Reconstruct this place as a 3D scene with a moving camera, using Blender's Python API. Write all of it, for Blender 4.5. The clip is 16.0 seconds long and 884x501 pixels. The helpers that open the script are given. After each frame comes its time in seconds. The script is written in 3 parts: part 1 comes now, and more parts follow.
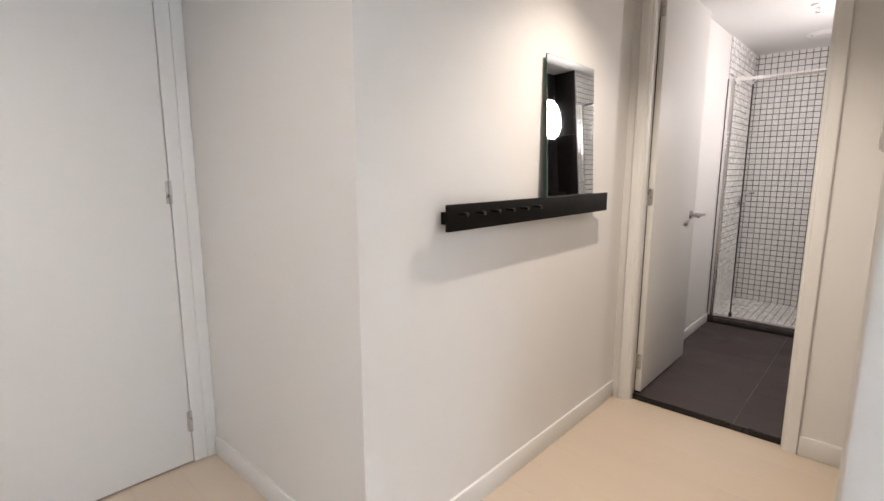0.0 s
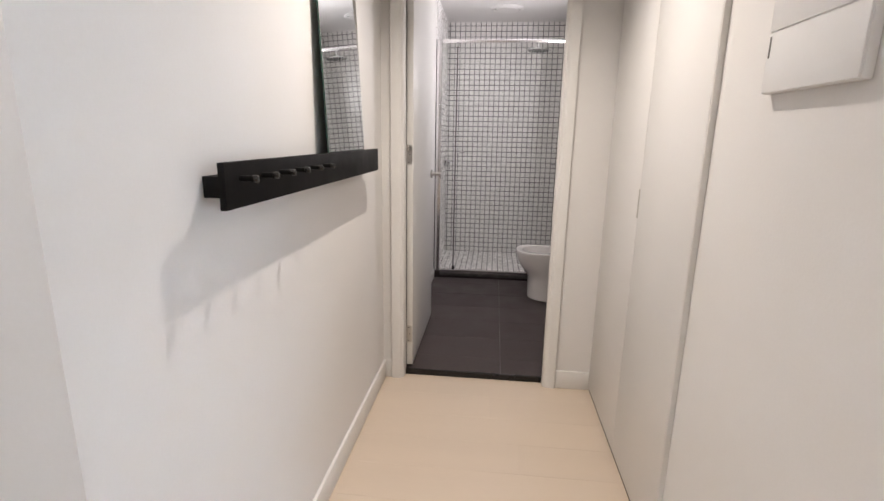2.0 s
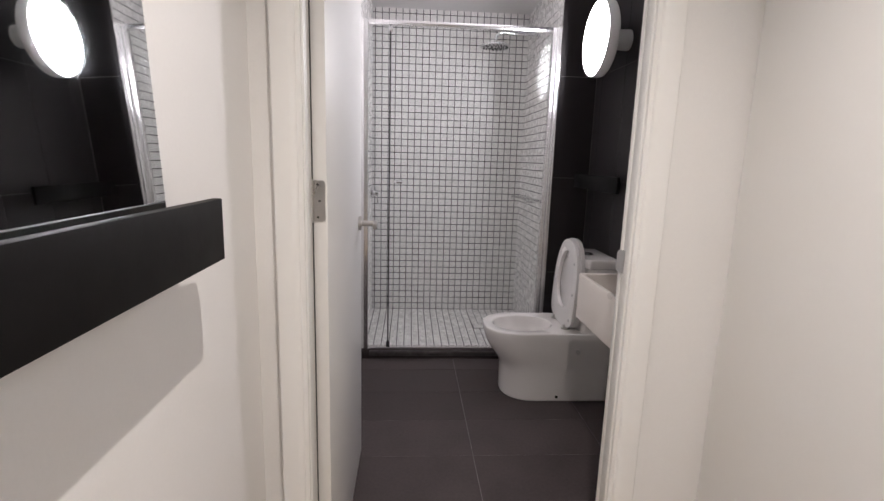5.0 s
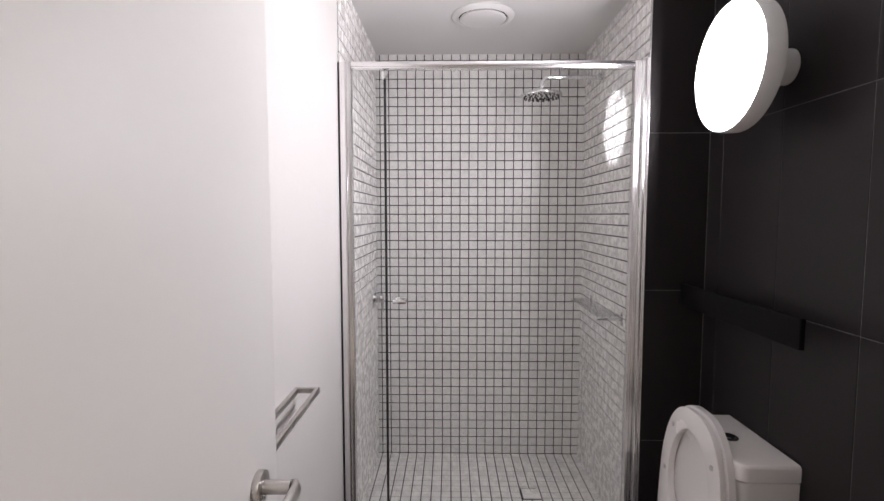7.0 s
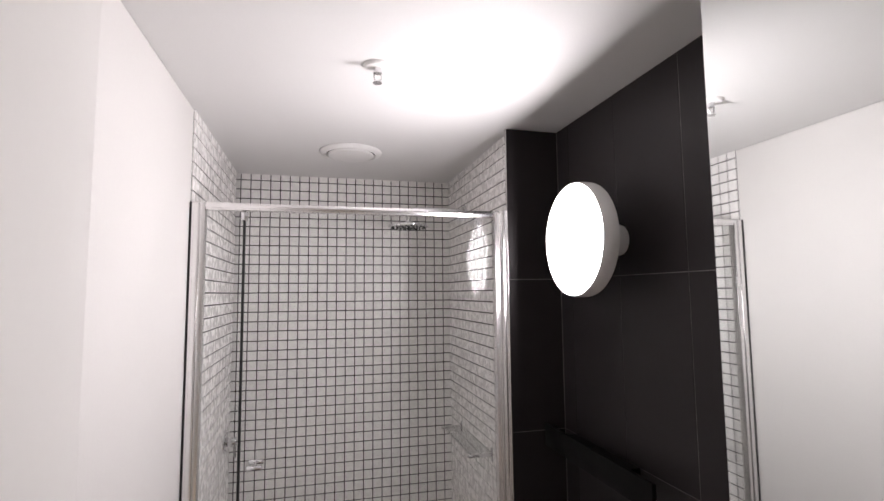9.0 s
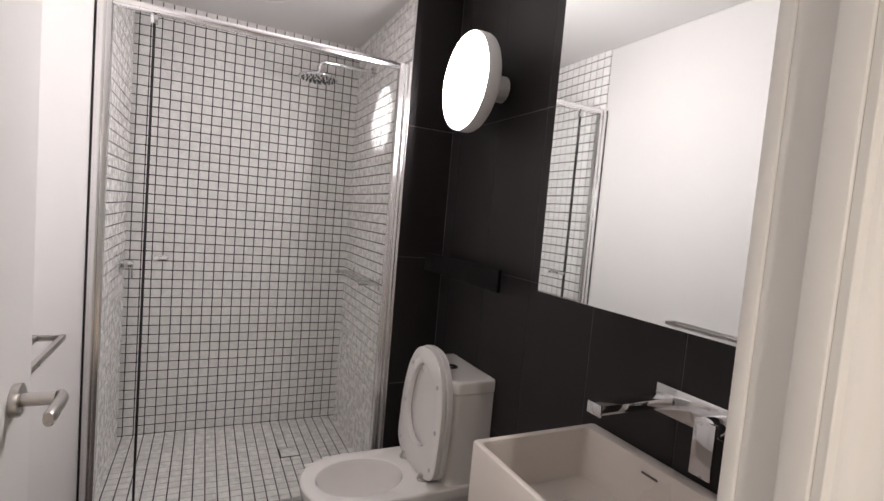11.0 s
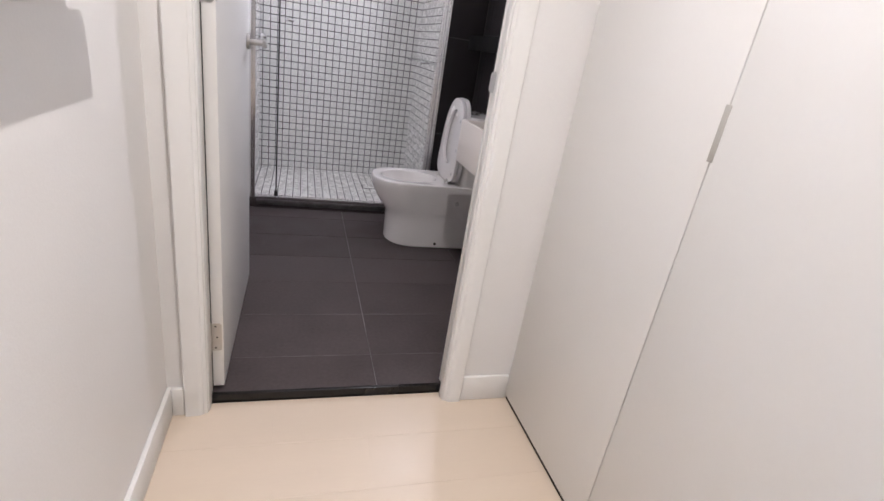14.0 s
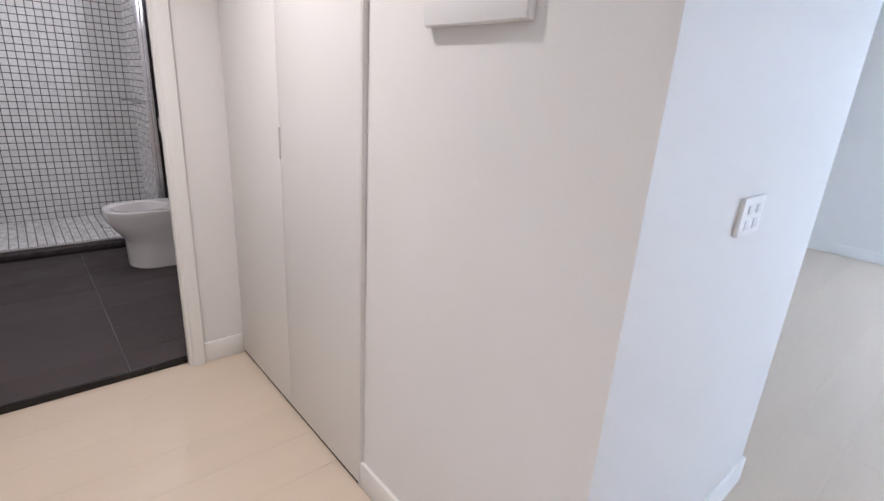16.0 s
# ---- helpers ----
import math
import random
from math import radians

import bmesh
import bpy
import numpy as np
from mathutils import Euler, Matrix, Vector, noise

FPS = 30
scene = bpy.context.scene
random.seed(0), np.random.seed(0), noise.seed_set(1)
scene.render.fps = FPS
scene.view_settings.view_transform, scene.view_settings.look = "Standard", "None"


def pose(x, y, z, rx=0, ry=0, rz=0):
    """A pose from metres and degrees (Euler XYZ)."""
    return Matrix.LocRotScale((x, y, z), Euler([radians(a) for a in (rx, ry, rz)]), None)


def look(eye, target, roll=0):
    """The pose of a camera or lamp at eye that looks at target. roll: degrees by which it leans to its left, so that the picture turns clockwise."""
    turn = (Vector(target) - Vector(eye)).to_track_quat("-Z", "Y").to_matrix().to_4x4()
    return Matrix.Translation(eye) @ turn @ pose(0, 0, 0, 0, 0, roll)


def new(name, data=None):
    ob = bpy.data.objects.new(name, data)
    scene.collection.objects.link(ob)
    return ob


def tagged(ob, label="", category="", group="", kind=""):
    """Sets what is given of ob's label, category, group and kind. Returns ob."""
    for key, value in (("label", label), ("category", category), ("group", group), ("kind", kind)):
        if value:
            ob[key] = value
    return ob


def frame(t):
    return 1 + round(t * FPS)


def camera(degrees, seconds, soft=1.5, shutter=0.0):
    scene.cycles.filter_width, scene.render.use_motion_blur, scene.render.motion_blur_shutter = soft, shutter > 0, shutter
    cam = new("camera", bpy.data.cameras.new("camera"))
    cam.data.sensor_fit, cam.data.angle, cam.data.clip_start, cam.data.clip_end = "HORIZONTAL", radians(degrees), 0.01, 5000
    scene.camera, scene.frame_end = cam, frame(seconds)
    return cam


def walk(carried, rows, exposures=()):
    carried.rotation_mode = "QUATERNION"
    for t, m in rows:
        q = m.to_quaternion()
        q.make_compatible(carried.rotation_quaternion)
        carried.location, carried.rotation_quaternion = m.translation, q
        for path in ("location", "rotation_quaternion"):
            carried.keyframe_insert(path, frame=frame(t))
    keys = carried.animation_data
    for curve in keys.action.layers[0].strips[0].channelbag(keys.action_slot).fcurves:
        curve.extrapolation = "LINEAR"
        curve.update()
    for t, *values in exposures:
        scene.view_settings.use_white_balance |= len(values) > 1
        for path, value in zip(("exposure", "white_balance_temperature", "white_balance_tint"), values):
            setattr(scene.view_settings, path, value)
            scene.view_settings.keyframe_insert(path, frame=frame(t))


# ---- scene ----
cam = camera(84.5, 16.0)
PATH = [
    (0, (-0.016, 0.007, 1.345), (-1.35, 1.461, 1.016), -0.0),
    (0.5, (-0.221, -0.001, 1.318), (-1.211, 1.696, 0.946), -0.0),
    (1, (-0.345, 0.048, 1.287), (-1.036, 1.878, 0.866), -0.1),
    (1.5, (-0.493, 0.189, 1.276), (-0.917, 2.088, 0.813), 0.2),
    (2, (-0.571, 0.328, 1.284), (-0.773, 2.265, 0.829), 1.0),
    (2.5, (-0.629, 0.47, 1.297), (-0.647, 2.426, 0.88), 1.5),
    (3, (-0.709, 0.655, 1.314), (-0.577, 2.615, 0.94), 1.4),
    (3.2, (-0.732, 0.727, 1.317), (-0.577, 2.688, 0.955), 1.4),
    (5.3, (-0.791, 1.824, 1.294), (-0.668, 3.786, 0.927), 1.9),
    (5.5, (-0.779, 1.94, 1.302), (-0.692, 3.906, 0.944), 1.9),
    (6, (-0.718, 2.24, 1.352), (-0.73, 4.214, 1.029), 1.7),
    (6.5, (-0.686, 2.514, 1.396), (-0.758, 4.496, 1.143), 0.9),
    (7, (-0.668, 2.746, 1.493), (-0.701, 4.741, 1.347), 0.0),
    (7.5, (-0.653, 2.854, 1.579), (-0.621, 4.854, 1.558), -0.4),
    (8, (-0.63, 2.885, 1.674), (-0.528, 4.881, 1.758), -0.7),
    (8.5, (-0.651, 2.856, 1.74), (-0.362, 4.828, 1.908), -1.1),
    (8.7, (-0.655, 2.829, 1.755), (-0.281, 4.786, 1.932), -1.0),
    (10.8, (-0.722, 2.576, 1.446), (0.184, 4.357, 1.377), 4.3),
    (11, (-0.721, 2.532, 1.398), (0.159, 4.323, 1.266), 4.9),
    (11.5, (-0.724, 2.446, 1.259), (0.087, 4.238, 0.895), 5.9),
    (12, (-0.746, 2.384, 1.122), (-0.041, 4.155, 0.515), 7.3),
    (12.5, (-0.766, 2.24, 1.065), (-0.17, 3.987, 0.296), 8.1),
    (13, (-0.806, 2.008, 1.039), (-0.251, 3.758, 0.245), 9.6),
    (13.5, (-0.795, 1.746, 1.063), (-0.265, 3.503, 0.269), 9.4),
    (14, (-0.784, 1.434, 1.119), (-0.207, 3.197, 0.371), 9.2),
    (14.5, (-0.765, 1.186, 1.148), (-0.025, 2.904, 0.439), 7.5),
    (15, (-0.734, 0.912, 1.194), (0.212, 2.544, 0.529), 5.3),
    (15.5, (-0.705, 0.733, 1.237), (0.381, 2.275, 0.57), 4.0),
    (16, (-0.715, 0.564, 1.258), (0.545, 1.986, 0.633), 3.6),
]
EXPOSURES = [(0, 0.08, 6850, 10), (1.0, 0.08, 6550, 10), (2.0, 0.08, 6500, 10), (3.0, 0.06, 6400, 10), (5.5, 0.1, 6200, 10), (6.5, 0.05, 6350, 11), (7.5, 0.12, 6350, 11), (8.5, -0.14, 6450, 11), (11.0, 0.06, 6600, 10),
             (12.0, 0.5, 6250, 10), (13.0, 0.66, 6000, 11), (13.5, 0.64, 5950, 11), (14.0, 0.46, 5950, 11), (14.5, 0.3, 5950, 11), (15.0, 0.18, 5900, 11), (16.0, 0.12, 5950, 12)]
walk(cam, [(t, look(eye, target, roll)) for t, eye, target, roll in PATH], EXPOSURES)

# ---------- light ----------
world = bpy.data.worlds.new("sky")
scene.world = world
world.use_nodes = True
_wn = world.node_tree
_sky = _wn.nodes.new("ShaderNodeTexSky")
_sky.sky_type, _sky.sun_disc = "NISHITA", False
_sky.sun_elevation, _sky.sun_rotation = radians(40), radians(200)
_wn.nodes["Background"].inputs["Strength"].default_value = 0.12
_wn.links.new(_sky.outputs[0], _wn.nodes["Background"].inputs["Color"])


def lamp(name, kind, power, colour, matrix, **kw):
    d = bpy.data.lights.new(name, kind)
    d.energy, d.color = power, colour
    ob = new(name, d)
    ob.matrix_world = matrix
    return ob, d


# downlight over the hall, the round lamp of the bathroom, the living room's window
ob, d = lamp("hall_downlight_lamp", "SPOT", 86, (1.0, 0.90, 0.81), pose(-0.61, 1.93, 2.393))
d.spot_size, d.spot_blend, d.shadow_soft_size = radians(122), 1.0, 0.009
# added fill spot, unseen, that lifts the entrance walls
ob, d = lamp("living_fill_lamp", "SPOT", 82, (1.0, 0.93, 0.88), pose(-1.0, -0.3, 2.393))
d.spot_size, d.spot_blend, d.shadow_soft_size = radians(168), 1.0, 0.03
ob, d = lamp("window_daylight", "AREA", 640, (0.66, 0.80, 1.0), pose(3.6, -1.46, 1.35, -90, 0, 0))
d.shape, d.size, d.size_y = "RECTANGLE", 2.1, 2.1

# ---------- materials ----------
def ramp(nt, fac, a, b, p=0.3, q=0.7):
    r = nt.nodes.new("ShaderNodeValToRGB")
    r.color_ramp.elements[0].position, r.color_ramp.elements[1].position = p, q
    r.color_ramp.elements[0].color, r.color_ramp.elements[1].color = (*a, 1), (*b, 1)
    nt.links.new(fac, r.inputs[0])
    return r.outputs[0]


def mat(name, colour, rough=0.5, metal=0.0, var=0.04, scale=6.0, bump=0.0, bump_scale=60.0, spec=0.5, coat=0.0,
        emit=None, per_piece=0.0, stretch=(1, 1, 1), rough_var=0.06, per_island=False, spread=0.2):
    """A surface with variation at two scales, in metres of the object's own space."""
    m = bpy.data.materials.new(name)
    m.use_nodes = True
    nt = m.node_tree
    b = nt.nodes["Principled BSDF"]
    tc = nt.nodes.new("ShaderNodeTexCoord")
    mp = nt.nodes.new("ShaderNodeMapping")
    mp.inputs["Scale"].default_value = stretch
    geo = nt.nodes.new("ShaderNodeNewGeometry")
    nt.links.new(geo.outputs["Position"], mp.inputs[0])
    n1, n2 = nt.nodes.new("ShaderNodeTexNoise"), nt.nodes.new("ShaderNodeTexNoise")
    n1.inputs["Scale"].default_value, n1.inputs["Detail"].default_value = scale, 4
    n2.inputs["Scale"].default_value, n2.inputs["Detail"].default_value = bump_scale, 5
    for n in (n1, n2):
        nt.links.new(mp.outputs[0], n.inputs["Vector"])
    mix = nt.nodes.new("ShaderNodeMath")
    mix.operation = "MULTIPLY_ADD"
    nt.links.new(n2.outputs["Fac"], mix.inputs[0])
    mix.inputs[1].default_value = 0.4
    half = nt.nodes.new("ShaderNodeMath")
    half.operation = "MULTIPLY"
    nt.links.new(n1.outputs["Fac"], half.inputs[0])
    half.inputs[1].default_value = 0.6
    nt.links.new(half.outputs[0], mix.inputs[2])
    fac = mix.outputs[0]
    if per_piece:
        src = geo.outputs["Random Per Island"] if per_island else nt.nodes.new("ShaderNodeObjectInfo").outputs["Random"]
        ad = nt.nodes.new("ShaderNodeMath")
        ad.operation = "MULTIPLY_ADD"
        sub = nt.nodes.new("ShaderNodeMath")
        sub.operation = "SUBTRACT"
        nt.links.new(src, sub.inputs[0])
        sub.inputs[1].default_value = 0.5
        nt.links.new(sub.outputs[0], ad.inputs[0])
        ad.inputs[1].default_value = per_piece
        nt.links.new(fac, ad.inputs[2])
        fac = ad.outputs[0]
    lo = tuple(max(0.0, c * (1 - var)) for c in colour)
    hi = tuple(min(1.0, c * (1 + var)) for c in colour)
    nt.links.new(ramp(nt, fac, lo, hi, 0.5 - spread, 0.5 + spread), b.inputs["Base Color"])
    rr = nt.nodes.new("ShaderNodeMapRange")
    rr.inputs["From Min"].default_value, rr.inputs["From Max"].default_value = 0.3, 0.7
    rr.inputs["To Min"].default_value, rr.inputs["To Max"].default_value = max(0.01, rough - rough_var), min(1, rough + rough_var)
    nt.links.new(n1.outputs["Fac"], rr.inputs["Value"])
    nt.links.new(rr.outputs[0], b.inputs["Roughness"])
    b.inputs["Metallic"].default_value = metal
    b.inputs["Specular IOR Level"].default_value = spec
    b.inputs["Coat Weight"].default_value = coat
    if bump:
        bp = nt.nodes.new("ShaderNodeBump")
        bp.inputs["Strength"].default_value, bp.inputs["Distance"].default_value = bump, 0.002
        nt.links.new(n2.outputs["Fac"], bp.inputs["Height"])
        nt.links.new(bp.outputs[0], b.inputs["Normal"])
    if emit:
        b.inputs["Emission Color"].default_value, b.inputs["Emission Strength"].default_value = (*emit[0], 1), emit[1]
    return m


WALL = mat("wall_paint", (0.75, 0.732, 0.713), 0.6, var=0.02, scale=3, bump=0.12, bump_scale=160)
CEIL = mat("ceiling_paint", (0.78, 0.772, 0.765), 0.75, var=0.015, scale=2, bump=0.1, bump_scale=200)
GLOSS = mat("satin_white_enamel", (0.75, 0.735, 0.712), 0.5, var=0.012, scale=2, bump=0.0, rough_var=0.02)
CUPB = mat("white_melamine", (0.75, 0.735, 0.716), 0.4, var=0.012, scale=3, bump=0.03, bump_scale=120)
OAK = mat("pale_oak", (0.62, 0.518, 0.412), 0.30, rough_var=0.02, var=0.06, scale=3.0, bump=0.03, bump_scale=60, stretch=(0.3, 3, 1), per_piece=0.2, spread=0.5)
# near-black for floor joints, and painted shade in door gaps and vent throat
GAP = mat("dark_joint_gap_shade", (0.03, 0.027, 0.025), 0.8, var=0.1)
BLACKWOOD = mat("black_painted_timber", (0.005, 0.0045, 0.0045), 0.55, spec=0.12, var=0.2, scale=8, bump=0.06, bump_scale=80)
SLATE = mat("charcoal_porcelain_floor", (0.076, 0.062, 0.062), 0.42, spec=0.09, var=0.22, scale=5, bump=0.06, bump_scale=80, per_piece=0.2, rough_var=0.14)
BLACKTILE = mat("black_porcelain_wall", (0.021, 0.0175, 0.0185), 0.46, spec=0.3, var=0.08, scale=2.5, bump=0.03, bump_scale=90, per_piece=0.15, rough_var=0.03)
GROUTG = mat("grey_grout", (0.16, 0.147, 0.147), 0.85, var=0.9, scale=3, bump=0.2)
GROUTD = mat("dark_grout", (0.012, 0.011, 0.011), 0.85, var=0.2, scale=30, bump=0.2)
MOSAIC = mat("white_mosaic_glaze", (0.92, 0.90, 0.885), 0.27, var=0.03, scale=30, bump=0.02, bump_scale=40, per_piece=0.5)
MOSAICJ = mat("white_mosaic_glaze_joined", (0.92, 0.90, 0.885), 0.27, var=0.03, scale=30, bump=0.02, bump_scale=40, per_piece=0.5, per_island=True)
CHINA = mat("white_vitreous_china", (0.80, 0.77, 0.75), 0.12, var=0.012, scale=4, coat=0.3, rough_var=0.02)
STONE = mat("cream_cast_stone", (0.78, 0.72, 0.67), 0.3, var=0.015, scale=5, bump=0.02)
SEATP = mat("white_seat_plastic", (0.80, 0.775, 0.76), 0.22, var=0.01, scale=6)
CHROME = mat("chrome", (0.78, 0.78, 0.79), 0.1, 1.0, var=0.03, scale=12, rough_var=0.03)
STEEL = mat("brushed_steel", (0.55, 0.53, 0.51), 0.32, 1.0, var=0.06, scale=20, bump=0.04, bump_scale=200)
ALU = mat("bright_aluminium", (0.84, 0.83, 0.83), 0.22, 1.0, var=0.015, scale=2, rough_var=0.01)
RUBBER = mat("black_seal", (0.012, 0.012, 0.012), 0.6)
PLAST = mat("white_plastic", (0.80, 0.79, 0.78), 0.4, var=0.015)
LAMPGLOW = mat("lamp_diffuser", (0.9, 0.9, 0.9), 0.5, emit=((1.0, 0.94, 0.965), 54.0))
DOWNGLOW = mat("downlight_lens", (0.9, 0.9, 0.9), 0.5, emit=((1.0, 0.86, 0.72), 6.0))
DARKHOLE = mat("dark_opening", (0.02, 0.018, 0.016), 0.7)
GREENEDGE = mat("mirror_edge_glass", (0.012, 0.07, 0.05), 0.15, var=0.1)


def clear(name, tint, rough=0.0, face_on=0.04):
    """Thin clear glass: the same gloss from both sides, rising towards a grazing look."""
    m = bpy.data.materials.new(name)
    m.use_nodes = True
    nt = m.node_tree
    nt.nodes.remove(nt.nodes["Principled BSDF"])
    tr, gl, lw, mx = (nt.nodes.new("ShaderNode" + k) for k in ("BsdfTransparent", "BsdfGlossy", "LayerWeight", "MixShader"))
    lw.inputs["Blend"].default_value = 0.5
    pw, sc = nt.nodes.new("ShaderNodeMath"), nt.nodes.new("ShaderNodeMath")
    pw.operation, sc.operation = "POWER", "MULTIPLY_ADD"
    nt.links.new(lw.outputs["Facing"], pw.inputs[0])
    pw.inputs[1].default_value = 5.0
    nt.links.new(pw.outputs[0], sc.inputs[0])
    sc.inputs[1].default_value, sc.inputs[2].default_value = 1 - face_on, face_on
    tr.inputs[0].default_value, gl.inputs["Roughness"].default_value = (*tint, 1), rough
    nt.links.new(sc.outputs[0], mx.inputs[0])
    nt.links.new(tr.outputs[0], mx.inputs[1])
    nt.links.new(gl.outputs[0], mx.inputs[2])
    nt.links.new(mx.outputs[0], nt.nodes["Material Output"].inputs[0])
    return m


GLASS = clear("shower_glass", (0.985, 0.992, 0.988), 0.005, 0.0085)
SHELFGLASS = clear("thin_shelf_glass", (0.97, 0.98, 0.975), 0.02, 0.03)
WINGLASS = clear("window_glass", (0.97, 0.98, 0.98))
MIRROR = mat("mirror_silver", (0.86, 0.88, 0.87), 0.02, 1.0, var=0.005, rough_var=0.005)


# ---------- building helpers ----------
def box(bm, lo, hi, bevel=0.0, seg=2):
    lo, hi = Vector(lo), Vector(hi)
    r = bmesh.ops.create_cube(bm, size=1.0)
    bmesh.ops.scale(bm, vec=hi - lo, verts=r["verts"])
    bmesh.ops.translate(bm, vec=(lo + hi) / 2, verts=r["verts"])
    if bevel:
        es = list({e for v in r["verts"] for e in v.link_edges})
        bmesh.ops.bevel(bm, geom=es, offset=bevel, segments=seg, profile=0.5, affect="EDGES")
    return bm


def boxm(lo, hi, bevel=0.0, seg=2):
    return box(bmesh.new(), lo, hi, bevel, seg)


def rod(bm, a, b, r, r2=None, seg=24, bevel=0.0):
    a, b = Vector(a), Vector(b)
    d = b - a
    m = Matrix.Translation((a + b) / 2) @ d.to_track_quat("Z", "Y").to_matrix().to_4x4()
    c = bmesh.ops.create_cone(bm, cap_ends=True, segments=seg, radius1=r, radius2=r if r2 is None else r2, depth=d.length, matrix=m)
    if bevel:
        es = list({e for v in c["verts"] for e in v.link_edges if len(e.link_faces) == 2 and any(len(f.verts) > 4 for f in e.link_faces)})
        bmesh.ops.bevel(bm, geom=es, offset=bevel, segments=2, profile=0.5, affect="EDGES")
    return bm


def tube(bm, pts, r, seg=16):
    """A round bar along a bent line."""
    pts = [Vector(p) for p in pts]
    rings = []
    for i, p in enumerate(pts):
        d = (pts[min(i + 1, len(pts) - 1)] - pts[max(i - 1, 0)]).normalized()
        q = d.to_track_quat("Z", "Y")
        rings.append([bm.verts.new(p + q @ Vector((r * math.cos(2 * math.pi * k / seg), r * math.sin(2 * math.pi * k / seg), 0))) for k in range(seg)])
    loft(bm, rings)
    return bm


def loft(bm, rings, cap=True):
    n = len(rings[0])
    for a, b in zip(rings, rings[1:]):
        for k in range(n):
            bm.faces.new((a[k], a[(k + 1) % n], b[(k + 1) % n], b[k]))
    if cap:
        bm.faces.new(list(reversed(rings[0])))
        bm.faces.new(rings[-1])


def arc(c, u, v, r, a0, a1, n=8):
    c, u, v = Vector(c), Vector(u), Vector(v)
    return [c + r * (math.cos(radians(a0 + (a1 - a0) * i / n)) * u + math.sin(radians(a0 + (a1 - a0) * i / n)) * v) for i in range(n + 1)]


def link(name, bm, material, smooth=True):
    bmesh.ops.recalc_face_normals(bm, faces=bm.faces)
    me = bpy.data.meshes.new(name)
    bm.to_mesh(me)
    bm.free()
    me.materials.append(material)
    if smooth:
        # broad flat faces stay flat, so that eased edges do not bend their shading
        me.polygons.foreach_set("use_smooth", [p.area < 0.004 for p in me.polygons])
        me.set_sharp_from_angle(angle=radians(32))
    return new(name, me)


def part(name, bm, material, parent, label=""):
    ob = link(name, bm, material)
    ob.parent = parent
    ob.matrix_parent_inverse = parent.matrix_world.inverted()
    if label:
        ob["label"] = label
    return ob


def thing(name, label, category, at, group=""):
    ob = new(name)
    ob.empty_display_size = 0.05
    ob.matrix_world = Matrix.Translation(at)
    return tagged(ob, label, category, group)


def structure(name, bm, material, label, category):
    return tagged(link(name, bm, material), label, category, kind="structure")


# ---------- plan ----------
XL, XR, XC = -1.13, -0.02, -0.037       # hall walls, cupboard fronts
YD, YB = 2.735, 2.80                     # door wall: hall face, bathroom face
CEILH, FB, FS = 2.405, 0.025, 0.055      # ceiling, bathroom floor, shower floor
XW, XS, XSL = 0.29, 0.097, -1.092       # black wall, shower walls
YS, YE = 4.585, 5.595                     # shower front, shower back wall
OL, OR, OH = -1.017, -0.277, 2.34      # door opening
YN, YW = 0.90, 0.865                     # wall ends towards the living room: east, west
XN = 0.070                               # edge of the nib beside the shower

# walls
b = boxm((XL - 0.12, YW, 0), (XL, YD, CEILH))
structure("wall_hall_west", b, WALL, "white painted plaster wall of the hall", "wall")
b = boxm((-2.28, YW, 0), (XL - 0.12, 1.02, CEILH))
structure("wall_entry_north", b, WALL, "white painted plaster wall beside the entrance door", "wall")
b = boxm((XL - 0.12, YD, 0), (OL - 0.02, YB, CEILH))
box(b, (OR + 0.02, YD, 0), (0.70, YB, CEILH))
box(b, (OL - 0.02, YD, OH + 0.02), (OR + 0.02, YB, CEILH))
structure("wall_bathroom_door", b, WALL, "white painted wall with the bathroom doorway", "wall")
b = boxm((XR, YN, 0), (0.155, 1.6695, CEILH))
box(b, (0.155, YN, 0), (1.06, 1.055, CEILH))
structure("wall_hall_east", b, WALL, "white painted wall end beside the built-in cupboard", "wall")
b = boxm((0.60, 1.055, 0), (0.70, YD, CEILH))
structure("wall_cupboard_back", b, WALL, "plain wall behind the cupboard", "wall")
b = boxm((XSL - 0.125, YB, 0), (XSL - 0.005, YE + 0.12, CEILH))
structure("wall_bathroom_west", b, WALL, "white painted bathroom wall behind the open door", "wall")
b = boxm((XSL - 0.005, YE + 0.0046, 0), (XW + 0.12, YE + 0.12, CEILH))
structure("wall_shower_north", b, GROUTD, "grout bed of the shower's back wall", "wall")
b = boxm((XW + 0.0045, YB, 0), (XW + 0.12, YE, CEILH))
structure("wall_bathroom_east", b, GROUTG, "grout bed of the black tiled wall", "wall")
b = boxm((XS + 0.007, YS + 0.0045, 0), (XW + 0.004, YE, CEILH))
box(b, (XN + 0.001, YS + 0.0045, 0), (XS + 0.007, YS + 0.012, CEILH))
structure("wall_shower_nib", b, GROUTG, "wall nib beside the shower", "wall")

# living room around and behind the camera
b = boxm((-2.44, -3.0, 0), (-2.28, -0.27, CEILH))
box(b, (-2.44, 0.779, 0), (-2.28, 1.02, CEILH))
box(b, (-2.44, -0.27, 2.34), (-2.28, 0.779, CEILH))
structure("wall_entry_west", b, WALL, "white painted wall with the entrance door", "wall")
b = boxm((-2.44, -3.12, 0), (0.9, -3.0, CEILH))
structure("wall_entry_south", b, WALL, "plain white painted wall behind the entrance", "wall")
b = boxm((1.0, -1.72, 0), (2.5, -1.6, CEILH))
box(b, (4.7, -1.72, 0), (5.05, -1.6, CEILH))
box(b, (2.5, -1.72, 2.38), (4.7, -1.6, CEILH))
